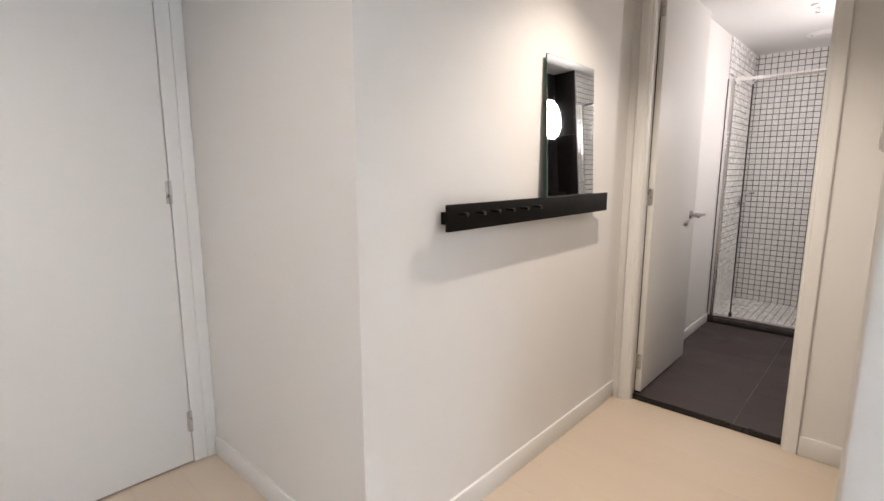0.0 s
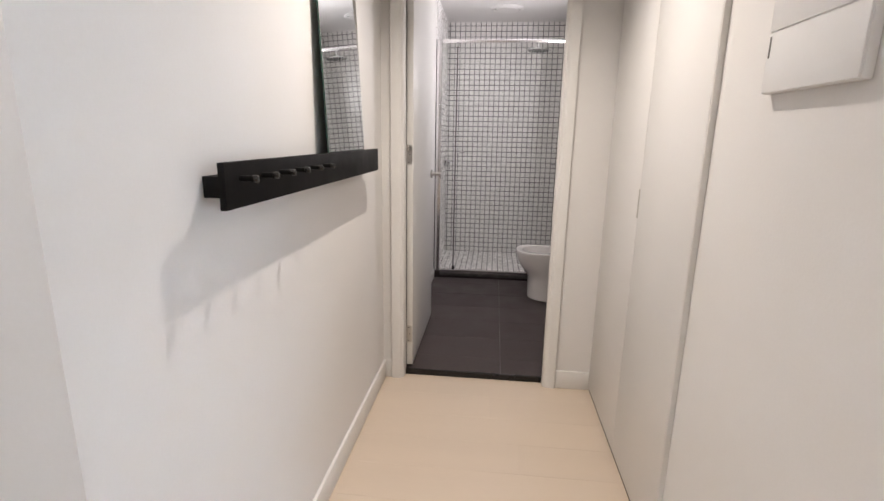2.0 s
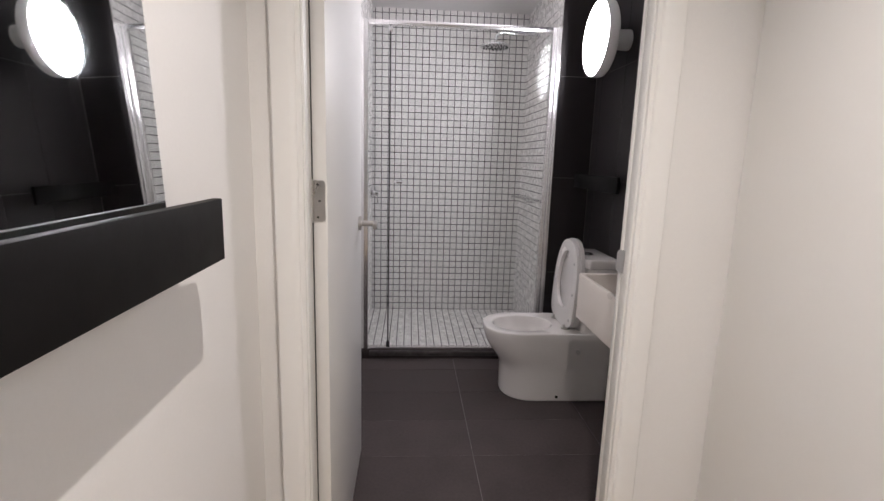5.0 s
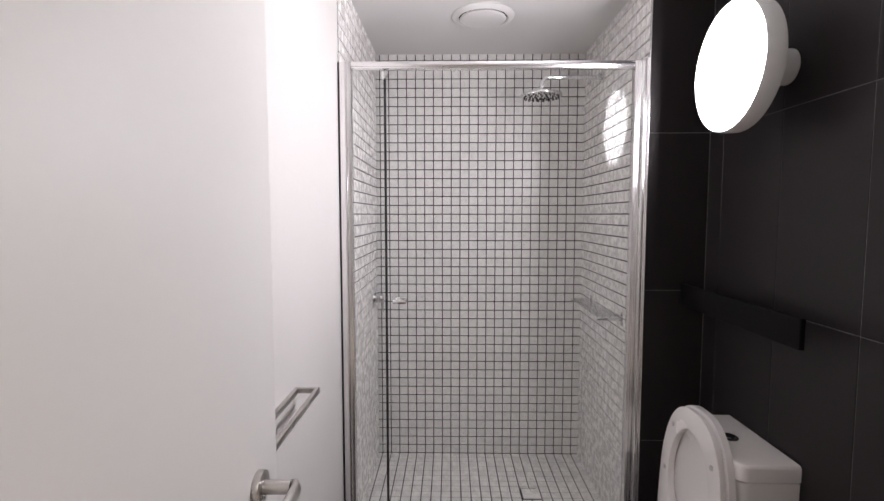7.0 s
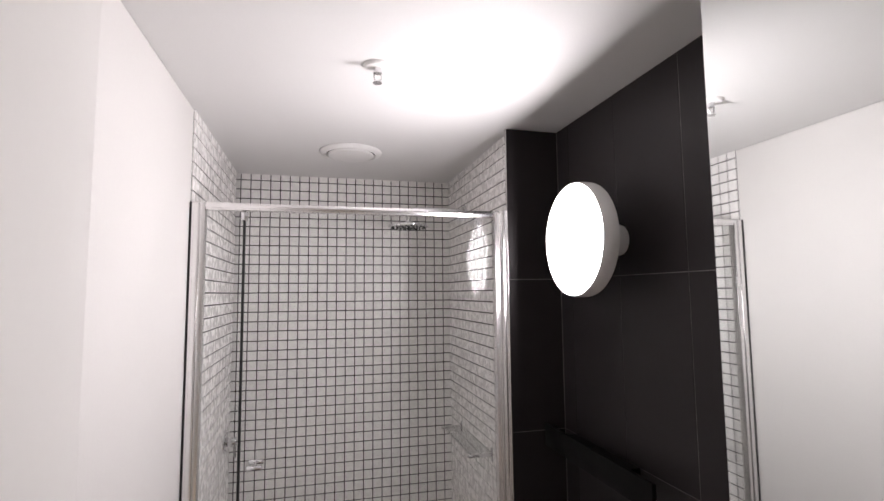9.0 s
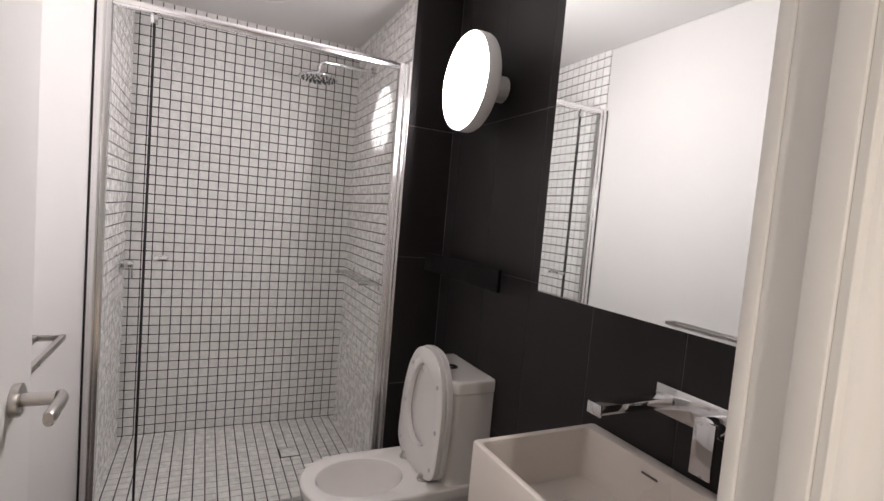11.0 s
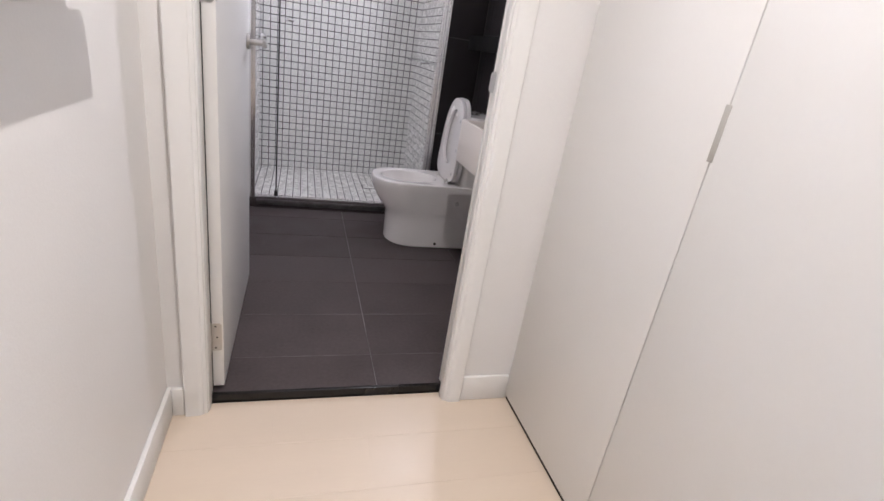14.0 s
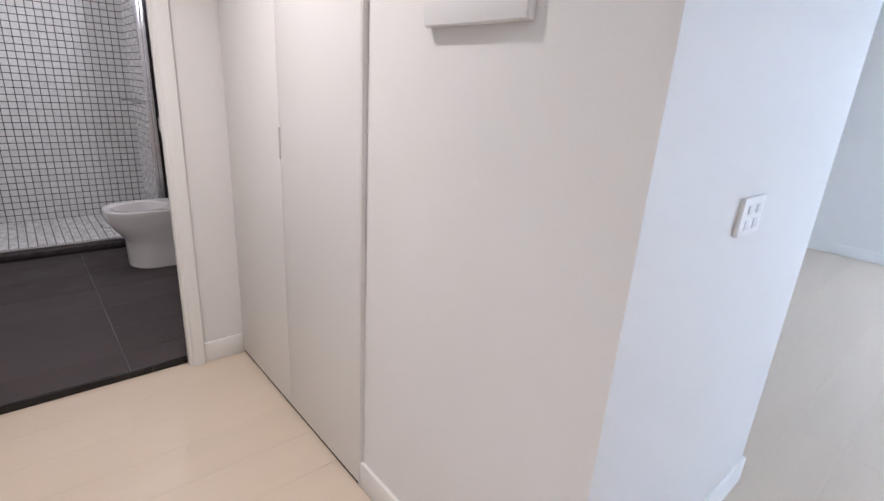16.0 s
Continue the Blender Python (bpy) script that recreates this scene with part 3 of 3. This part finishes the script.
for y in (4.89, 5.36):
    bm = boxm((XS - 0.006, y - 0.010, 1.002), (XS, y + 0.010, 1.062), 0.002)
    rod(bm, (XS - 0.004, y, 1.032), (XS - 0.112, y, 1.032), 0.008, seg=16, bevel=0.002)
    part("bracket", bm, CHROME, shelf)
part("glass_plate", boxm((XS - 0.112, 4.90, 1.040), (XS - 0.008, 5.35, 1.047), 0.002), SHELFGLASS, shelf)

# ---------- bathroom things ----------
def dring(bm, xf, xb, hw, z, yc, n=40, p=2.4):
    """A ring that is round in front (at xf) and square behind (at xb)."""
    out = []
    front = min(hw * 1.15, (xb - xf) * 0.75)
    for k in range(n):
        a = math.pi * k / (n - 1)
        c, s_ = math.cos(a), math.sin(a)
        y = yc + hw * (abs(c) ** (2 / p)) * (1 if c > 0 else -1)
        x = xf + front - front * (abs(s_) ** (2 / p))
        out.append((x, y, z))
    xm = xf + front
    out += [(xm + (xb - xm) * k / 6, yc - hw, z) for k in range(1, 7)]
    out += [(xb, yc - hw + 2 * hw * k / 5, z) for k in range(1, 5)]
    out += [(xb + (xm - xb) * k / 6, yc + hw, z) for k in range(6)]
    return [bm.verts.new(v) for v in out]


WY = 4.212
wc = thing("toilet", "white back-to-wall toilet with the seat and lid raised", "toilet", (0.0, WY, FB))
bm = bmesh.new()
prof = ((FB, -0.258, 0.160), (FB + 0.006, -0.266, 0.164), (0.12, -0.268, 0.165), (0.185, -0.270, 0.164), (0.215, -0.276, 0.165), (0.25, -0.297, 0.170),
        (0.29, -0.328, 0.177), (0.335, -0.353, 0.182), (0.38, -0.367, 0.185), (0.412, -0.373, 0.186), (0.422, -0.371, 0.184), (0.427, -0.365, 0.179))
rings = [dring(bm, xf, XW - 0.002, hw, FB + (z - FB) * 0.97, WY) for z, xf, hw in prof]
inner = ((0.427, -0.326, 0.012, 0.136), (0.424, -0.320, 0.008, 0.131), (0.412, -0.314, 0.004, 0.127), (0.38, -0.306, -0.004, 0.121), (0.33, -0.28, -0.02, 0.105), (0.26, -0.21, -0.05, 0.075), (0.232, -0.16, -0.08, 0.045))
def oval(z, x0, x1, hw, n):
    cx, rx = (x0 + x1) / 2, (x1 - x0) / 2
    turn = [math.pi * k / 39 for k in range(40)] + [math.pi * (1 + (k + 1) / (n - 39)) for k in range(n - 40)]
    return [bm.verts.new((cx - rx * math.sin(a), WY + hw * math.cos(a), z)) for a in turn]
rings += [oval(FB + (z - FB) * 0.97, x0, x1, hw, len(rings[0])) for z, x0, x1, hw in inner]
loft(bm, rings)
pan = part("pan", bm, CHINA, wc)
part("bolt_cap", rod(bmesh.new(), (0.017, WY - 0.168, 0.052), (0.017, WY - 0.160, 0.052), 0.008, seg=14), DARKHOLE, pan)
part("side_cap", rod(bmesh.new(), (0.11, WY - 0.1885, 0.315), (0.11, WY - 0.160, 0.315), 0.012, seg=18, bevel=0.001), mat("grey_cap", (0.55, 0.53, 0.52), 0.4), pan)
def cistern_ring(bm, x0, hw, r, z, g=0.0, n=6):
    """A rectangle against the wall with two rounded corners in front, drawn in by g."""
    x0, hw = x0 + g, hw - g
    pts = [(XW - 0.002, WY - hw, z)]
    pts += [(x0 + r - r * math.sin(radians(90 * k / n)), WY - hw + r - r * math.cos(radians(90 * k / n)), z) for k in range(n + 1)]
    pts += [(x0 + r - r * math.cos(radians(90 * k / n)), WY + hw - r + r * math.sin(radians(90 * k / n)), z) for k in range(n + 1)]
    pts += [(XW - 0.002, WY + hw, z)]
    return [bm.verts.new(p) for p in pts]
bm = bmesh.new()
loft(bm, [cistern_ring(bm, 0.122, 0.172, 0.030, 0.405), cistern_ring(bm, 0.122, 0.172, 0.030, 0.757), cistern_ring(bm, 0.122, 0.172, 0.030, 0.760, 0.003)])
cist = part("cistern", bm, CHINA, wc)
lidm = bmesh.new()
loft(lidm, [cistern_ring(lidm, 0.118, 0.176, 0.032, z, g) for z, g in ((0.7625, 0.003), (0.765, 0.0), (0.800, 0.0), (0.806, 0.0015), (0.810, 0.005), (0.811, 0.010))])
lid = part("cistern_lid", lidm, CHINA, cist)
part("flush_button", rod(bmesh.new(), (0.19, WY, 0.808), (0.19, WY, 0.814), 0.027, seg=32, bevel=0.002), RUBBER, lid, "black ring round the flush button")
part("button_half", rod(bmesh.new(), (0.19, WY, 0.813), (0.19, WY, 0.8175), 0.019, seg=24, bevel=0.002), CHROME, lid)


def seat_shape(thick, hole, hw, length, x_off):
    """A raised seat or lid, drawn flat (u up from the hinge, v across) and then stood on end."""
    bm = bmesh.new()
    n = 56
    def outline(sc_hw, u0, u1, p=2.6):
        pts = []
        for k in range(n):
            a = 2 * math.pi * k / n
            c, s_ = math.cos(a), math.sin(a)
            v = sc_hw * (abs(c) ** (2 / p)) * (1 if c > 0 else -1)
            um = u0 + (u1 - u0) * 0.42
            u = um + ((u1 - um) * abs(s_) ** (2 / 2.1) if s_ > 0 else -(um - u0) * abs(s_) ** (2 / (7.0 if u0 == 0 else 2.1)))
            pts.append((u, v))
        return pts
    out, ins = outline(hw, 0.0, length), outline(hw - 0.062, 0.095, length - 0.062, 2.05)
    def ring(pts, w, sc=1.0):
        return [bm.verts.new((x_off + w, v * sc, u if sc == 1.0 else (u - length / 2) * sc + length / 2)) for u, v in pts]
    e = 0.006
    rs = [ring(out, 0, 0.975), ring(out, e * 0.4), ring(out, thick - e * 0.4), ring(out, thick, 0.975)]
    loft(bm, rs, cap=not hole)
    if hole:
        ri = [ring(ins, 0), ring(ins, thick)]
        for a, c in ((rs[0], ri[0]), (ri[1], rs[3]), (ri[0], ri[1])):
            for k in range(n):
                bm.faces.new((a[k], a[(k + 1) % n], c[(k + 1) % n], c[k]))
    bmesh.ops.transform(bm, matrix=Matrix.Translation((0.060, WY, 0.418)) @ pose(0, 0, 0, 0, 3.0, 0), verts=bm.verts)
    return bm


seat = part("seat", seat_shape(0.020, True, 0.186, 0.472, -0.006), SEATP, wc, "white plastic seat ring, raised")
part("lid", seat_shape(0.024, False, 0.188, 0.478, 0.0165), SEATP, wc, "white plastic lid, raised")
for dy in (-0.09, 0.09):
    bm = rod(bmesh.new(), (0.062, WY + dy, 0.412), (0.062, WY + dy, 0.422), 0.024, seg=24, bevel=0.002)
    box(bm, (0.048, WY + dy - 0.012, 0.418), (0.086, WY + dy + 0.012, 0.440), 0.005)
    part("hinge", bm, STEEL, wc, "satin steel seat hinge")
tm = Matrix.Translation((0.060, WY, 0.418)) @ pose(0, 0, 0, 0, 3.0, 0)
for u, v in ((0.06, 0.145), (0.06, -0.145), (0.22, 0.150), (0.20, -0.150), (0.385, 0.115), (0.36, -0.125)):
    bm = rod(bmesh.new(), (-0.003, v, u), (-0.010, v, u), 0.008, seg=12, bevel=0.002)
    bmesh.ops.transform(bm, matrix=tm, verts=bm.verts)
    part("buffer", bm, mat("grey_buffer", (0.5, 0.48, 0.48), 0.5), seat)

basin = thing("wash_basin", "cream rectangular wall-hung wash basin with a deep bowl", "basin", (0.1, 3.285, 0.69))
BX0, BX1, BY0, BY1, BZ0, BZ1 = -0.106, XW - 0.001, 3.055, 3.528, 0.677, 0.862
bm = bmesh.new()
def rrect(x0, x1, y0, y1, z, r, n=5):
    pts = []
    for cx, cy, a0 in ((x1 - r, y1 - r, 0), (x0 + r, y1 - r, 90), (x0 + r, y0 + r, 180), (x1 - r, y0 + r, 270)):
        pts += [(cx + r * math.cos(radians(a0 + 90 * k / n)), cy + r * math.sin(radians(a0 + 90 * k / n)), z) for k in range(n + 1)]
    return [bm.verts.new(p) for p in pts]
rr = []
for z, g, r in ((BZ0, 0.006, 0.012), (BZ0 + 0.005, 0.001, 0.012), (BZ0 + 0.012, 0.0, 0.012), (BZ1 - 0.004, 0.0, 0.012), (BZ1 - 0.001, 0.0015, 0.012), (BZ1, 0.004, 0.012),
                (BZ1, 0.014, 0.014), (BZ1 - 0.002, 0.017, 0.016), (BZ1 - 0.10, 0.022, 0.024), (BZ1 - 0.125, 0.032, 0.03), (BZ1 - 0.135, 0.06, 0.03), (BZ1 - 0.14, 0.12, 0.03)):
    rr.append(rrect(BX0 + g, BX1 - (g if g < 0.01 else g + 0.02), BY0 + g, BY1 - g, z, r))
loft(bm, rr)
bowl = part("bowl", bm, STONE, basin)
part("overflow", boxm((BX1 - 0.045, 3.272, BZ1 - 0.030), (BX1 - 0.040, 3.318, BZ1 - 0.025), 0.002), mat('overflow_shadow', (0.12, 0.11, 0.10), 0.6), bowl)
part("waste", rod(bmesh.new(), (0.075, 3.283, BZ1 - 0.141), (0.075, 3.283, BZ1 - 0.134), 0.03, seg=28, bevel=0.002), CHROME, bowl, "chrome basin waste")
bm = rod(bmesh.new(), (0.03, 3.225, 0.485), (0.03, 3.225, BZ0 + 0.002), 0.019, seg=24, bevel=0.002)
part("bottle_trap", bm, CHROME, basin, "chrome bottle trap")
part("trap_arm", rod(bmesh.new(), (0.04, 3.225, 0.56), (XW, 3.225, 0.56), 0.014, seg=20), CHROME, basin)

tap = thing("basin_tap", "square chrome wall tap with a side lever above the basin", "tap", (XW, 3.25, 1.0))
part("wall_plate", boxm((XW - 0.007, 3.135, 0.978), (XW, 3.333, 1.048), 0.0015), CHROME, tap)
bm = boxm((0.060, 3.285, 1.004), (XW - 0.005, 3.325, 1.026), 0.002)
box(bm, (0.0585, 3.2845, 1.000), (0.064, 3.3255, 1.0265), 0.001)
part("spout", bm, CHROME, tap)
lev = part("lever", boxm((XW - 0.062, 3.140, 0.905), (XW - 0.052, 3.188, 1.025), 0.0015), CHROME, tap)
part("cartridge", rod(bmesh.new(), (XW - 0.054, 3.165, 1.01), (XW - 0.005, 3.165, 1.01), 0.022, seg=28, bevel=0.002), CHROME, lev)

cab = thing("mirror_cabinet", "tall mirrored cabinet on the black tiled wall", "mirror cabinet", (0.18, 3.2, 1.235))
part("carcass", boxm((0.104, YB + 0.004, 1.228), (XW - 0.001, 3.572, CEILH - 0.004)), CUPB, cab)
for y0, y1 in ((YB + 0.004, 3.573),):
    d = part("door", boxm((0.086, y0, 1.226), (0.103, y1, CEILH - 0.006)), CUPB, cab)
    part("mirror_face", boxm((0.083, y0 + 0.0015, 1.2275), (0.0858, y1 - 0.0015, CEILH - 0.0075)), MIRROR, d)

coat_rack("towel_rack", "short black timber towel rack on the black tiled wall", XW, -1, 3.95, 4.575, 1.156, 1.236, 0.20, [], 4.12, 4.50)

rl = thing("round_wall_lamp", "round white wall lamp, lit, on the black tiles", "wall lamp", (XW, 4.174, 1.91))
bm = bmesh.new()
lc = (4.174, 1.91)
def lring(x, r, n=64):
    return [bm.verts.new((x, lc[0] + r * math.cos(2 * math.pi * k / n), lc[1] + r * math.sin(2 * math.pi * k / n))) for k in range(n)]
loft(bm, [lring(0.170, 0.097), lring(0.170, 0.174), lring(0.166, 0.1795), lring(0.160, 0.1815), lring(0.122, 0.1815), lring(0.1165, 0.1800), lring(0.115, 0.177), lring(0.117, 0.1755), lring(0.124, 0.175)])
part("shade", bm, PLAST, rl, "white lamp housing")
bm = bmesh.new()
loft(bm, [lring(0.123, 0.1745), lring(0.1185, 0.1745), lring(0.1175, 0.170), lring(0.1165, 0.12), lring(0.116, 0.05)])
part("diffuser", bm, LAMPGLOW, rl, "glowing white diffuser")
bm = rod(bmesh.new(), (0.166, lc[0], lc[1]), (XW, lc[0], lc[1]), 0.046, 0.05, seg=36, bevel=0.003)
part("mount", bm, PLAST, rl)

rail = thing("towel_rail", "brushed steel double towel rail on the white wall", "towel rail", (XSL, 3.87, 1.01))
for x0, x1 in ((XSL + 0.053, XSL + 0.064), (XSL - 0.004, XSL + 0.007)):
    part("bar", boxm((x0, 3.67, 1.003), (x1, 4.055, 1.018), 0.001), STEEL, rail)
for y in (3.67, 4.044):
    part("arm", boxm((XSL - 0.0055, y + 0.0005, 1.0035), (XSL + 0.0535, y + 0.0105, 1.0175), 0.001), STEEL, rail)

vent = thing("ceiling_vent", "round white exhaust vent in the bathroom ceiling", "vent", (-0.518, 5.06, CEILH))
bm = bmesh.new()
def vring(r, z, n=56):
    return [bm.verts.new((-0.518 + r * math.cos(2 * math.pi * k / n), 5.06 + r * math.sin(2 * math.pi * k / n), z)) for k in range(n)]
loft(bm, [vring(0.112, CEILH + 0.001), vring(0.112, CEILH - 0.012), vring(0.118, CEILH - 0.016), vring(0.132, CEILH - 0.012), vring(0.143, CEILH - 0.003), vring(0.144, CEILH + 0.001)], cap=False)
part("rim", bm, PLAST, vent)
bm = bmesh.new()
loft(bm, [vring(0.112, CEILH - 0.0005), vring(0.112, CEILH - 0.002)])
part("throat", bm, GAP, vent)
bm = bmesh.new()
loft(bm, [vring(0.060, CEILH - 0.004), vring(0.104, CEILH - 0.010), vring(0.107, CEILH - 0.014), vring(0.100, CEILH - 0.019), vring(0.05, CEILH - 0.022)])
part("disc", bm, PLAST, vent)

spk = thing("fire_sprinkler", "small white ceiling fire sprinkler", "sprinkler", (-0.50, 4.16, CEILH))
bm = rod(bmesh.new(), (-0.50, 4.16, CEILH - 0.008), (-0.50, 4.16, CEILH + 0.002), 0.036, 0.042, seg=36, bevel=0.002)
part("escutcheon", bm, PLAST, spk)
bm = rod(bmesh.new(), (-0.50, 4.16, CEILH - 0.008), (-0.50, 4.16, CEILH - 0.022), 0.012, seg=18)
for dx in (-0.011, 0.011):
    tube(bm, [(-0.50 + dx, 4.16, CEILH - 0.02), (-0.50 + dx, 4.16, CEILH - 0.035), (-0.50 + dx * 0.3, 4.16, CEILH - 0.048)], 0.0025, 8)
rod(bm, (-0.50, 4.16, CEILH - 0.048), (-0.50, 4.16, CEILH - 0.051), 0.014, seg=18)
part("head", bm, CHROME, spk)

def square_drain(name, label, x, y, z, frame_mat, insert_mat):
    d = thing(name, label, "floor drain", (x, y, z))
    part("frame", boxm((x - 0.052, y - 0.052, z - 0.004), (x + 0.052, y + 0.052, z + 0.0015), 0.0005), frame_mat, d)
    part("insert", boxm((x - 0.046, y - 0.046, z - 0.004), (x + 0.046, y + 0.046, z + 0.003), 0.001), insert_mat, d)


square_drain("floor_waste", "square black floor waste set in the tiles", 0.092, 3.262, FB, GROUTG, BLACKTILE)
square_drain("shower_drain", "square tile-insert shower drain with a dark frame", -0.248, 5.17, FS, DARKHOLE, MOSAIC)

# ---------- pieces of floors and walls ----------
def piece_mesh(name, lo, hi, material, e=0.0015):
    """A tile or board: a block whose upper rim is eased by e; its face looks along +z, its middle is the origin."""
    (x0, y0, z0), (x1, y1, z1) = lo, hi
    v = [(x0, y0, z0), (x1, y0, z0), (x1, y1, z0), (x0, y1, z0), (x0, y0, z1 - e), (x1, y0, z1 - e), (x1, y1, z1 - e), (x0, y1, z1 - e),
         (x0 + e, y0 + e, z1), (x1 - e, y0 + e, z1), (x1 - e, y1 - e, z1), (x0 + e, y1 - e, z1)]
    f = [(3, 2, 1, 0)] + [(a + i, a + (i + 1) % 4, a + 4 + (i + 1) % 4, a + 4 + i) for a in (0, 4) for i in range(4)] + [(8, 9, 10, 11)]
    me = bpy.data.meshes.new(name)
    me.from_pydata(v, [], f)
    me.materials.append(material)
    return me


def piece(name, me, m, parent):
    ob = new(name, me)
    ob.matrix_basis = m
    ob.parent = parent
    ob.matrix_parent_inverse = parent.matrix_world.inverted()
    return ob


TO = {o.name: o for o in scene.objects}
rnd = random.Random(7)
# oak boards across the hall
PW = 0.19
boards = {}
def board_row(y, x0, x1, parent):
    x = x0 - rnd.uniform(0.0, 1.6)
    while x < x1:
        a, c = max(x, x0), min(x + 2.0, x1)
        x += 2.0
        if c - a < 0.05:
            continue
        k = (round(c - a, 3))
        if k not in boards:
            boards[k] = piece_mesh("board", (-k / 2, -PW / 2 + 0.0002, -0.012), (k / 2, PW / 2 - 0.0002, 0), OAK, 0.0004)
        piece("board", boards[k], pose((a + c) / 2, y, 0), parent)
n_rows = int((YD + 0.036 + 3.0) / PW)
for i in range(n_rows):
    board_row(YD + 0.036 - PW * (i + 0.5), -2.31, 5.04, FLOOR)
for i in range(4):
    board_row(YD + 0.04 + PW * (i + 0.5), 0.71, 5.04, TO["floor_living_bed"])

# charcoal floor tiles, 600 x 300
def slab(w, h, material, store={}):
    k = (round(w, 4), round(h, 4), material.name)
    if k not in store:
        store[k] = piece_mesh("tile", (-w / 2, -h / 2, -0.009), (w / 2, h / 2, 0), material, 0.0012)
    return store[k]
J = 0.0024
xs = [XSL, -0.495, 0.104, XW + 0.01]
ys = [YD + 0.056, 2.976, 3.272, 3.568, 3.864, 4.160, 4.456, YS + 0.034]
for x0, x1 in zip(xs, xs[1:]):
    for y0, y1 in zip(ys, ys[1:]):
        piece("tile", slab(x1 - x0 - J, y1 - y0 - J, SLATE), pose((x0 + x1) / 2, (y0 + y1) / 2, FB), TO["floor_bathroom_bed"])
# black wall tiles, 300 x 600 upright
ys = [YB, 2.97, 3.275, 3.58, 3.885, 4.19, 4.495, YS]
zs = [FB, 0.62, 1.208, 1.796, CEILH]
for z0, z1 in zip(zs, zs[1:]):
    for y0, y1 in zip(ys, ys[1:]):
        piece("tile", slab(z1 - z0 - 0.0018, y1 - y0 - 0.0018, BLACKTILE), pose(XW + 0.003, (y0 + y1) / 2, (z0 + z1) / 2, 0, -90, 0), TO["wall_bathroom_east"])
    piece("tile", slab(XW - XN + 0.006, z1 - z0 - J, BLACKTILE), pose((XW + XN) / 2, YS + 0.003, (z0 + z1) / 2, 90, 0, 0), TO["wall_shower_nib"])

# white mosaic, 50 mm chips
P, G, TH = 0.0515, 0.0052, 0.0062
chip = piece_mesh("tile", (-(P - G) / 2, -(P - G) / 2, -TH), ((P - G) / 2, (P - G) / 2, 0), MOSAIC, 0.0008)


def mosaic(parent, m, nu, nv, near, u0=0.0, v0=0.0, umax=9, vmax=9):
    """Chips on the plane m (u, v, out). Those that near(u, v) picks are objects of their own, the others are joined."""
    vs, fs = [], []
    base_v, base_f = [v.co.copy() for v in chip.vertices], [tuple(p.vertices) for p in chip.polygons]
    for i in range(nu):
        for j in range(nv):
            u, v = u0 + (i + 0.5) * P, v0 + (j + 0.5) * P
            if u > umax or v > vmax:
                continue
            w = m @ pose(u, v, rnd.uniform(-0.0003, 0.0003), rnd.uniform(-0.25, 0.25), rnd.uniform(-0.25, 0.25), 0)
            if near(u, v):
                piece("tile", chip, w, parent)
            else:
                k = len(vs)
                vs += [w @ c for c in base_v]
                fs += [tuple(k + q for q in f) for f in base_f]
    me = bpy.data.meshes.new("mosaic")
    me.from_pydata(vs, [], fs)
    me.materials.append(MOSAICJ)
    ob = new("mosaic", me)
    ob.parent = parent
    ob.matrix_parent_inverse = parent.matrix_world.inverted()
    tagged(ob, "small square white mosaic tiles in dark grout", kind="stuff")


H = int((CEILH - FS) / P) + 1
W = YE - YS
back = TO["wall_shower_north"]
mosaic(back, Matrix(((1, 0, 0, XSL), (0, 0, -1, YE), (0, 1, 0, FS), (0, 0, 0, 1))), 24, H, lambda u, v: 0.2 < u < 0.83 and 1.0 < v < 2.2, -0.033, 0.0, XS - XSL, CEILH - FS + 0.022)
east = structure("wall_shower_east", boxm((XS + 0.0046, YS + 0.013, FS - 0.02), (XS + 0.0068, YE, CEILH)), GROUTD, "grout bed of the shower's side wall", "wall")
mosaic(east, Matrix(((0, 0, -1, XS), (-1, 0, 0, YE), (0, 1, 0, FS), (0, 0, 0, 1))), 20, H, lambda u, v: u > 0.6 and 0.9 < v < 2.2, 0.0, 0.0, W - 0.02, CEILH - FS + 0.022)
west = structure("wall_shower_west", boxm((XSL - 0.006, YS + 0.060, FS - 0.02), (XSL - 0.0046, YE, CEILH)), GROUTD, "grout bed of the shower's side wall", "wall")
mosaic(west, Matrix(((0, 0, 1, XSL), (1, 0, 0, YS + 0.060), (0, 1, 0, FS), (0, 0, 0, 1))), 19, H, lambda u, v: u < 0.4 and 0.9 < v < 2.2, 0.0, 0.0, W - 0.06, CEILH - FS + 0.022)
mosaic(TO["floor_shower_bed"], Matrix(((1, 0, 0, XSL), (0, 1, 0, YS + 0.085), (0, 0, 1, FS), (0, 0, 0, 1))), 24, 20, lambda u, v: u < 0.7 and v < 0.6, -0.033, 0.0, XS - XSL, W - 0.09)
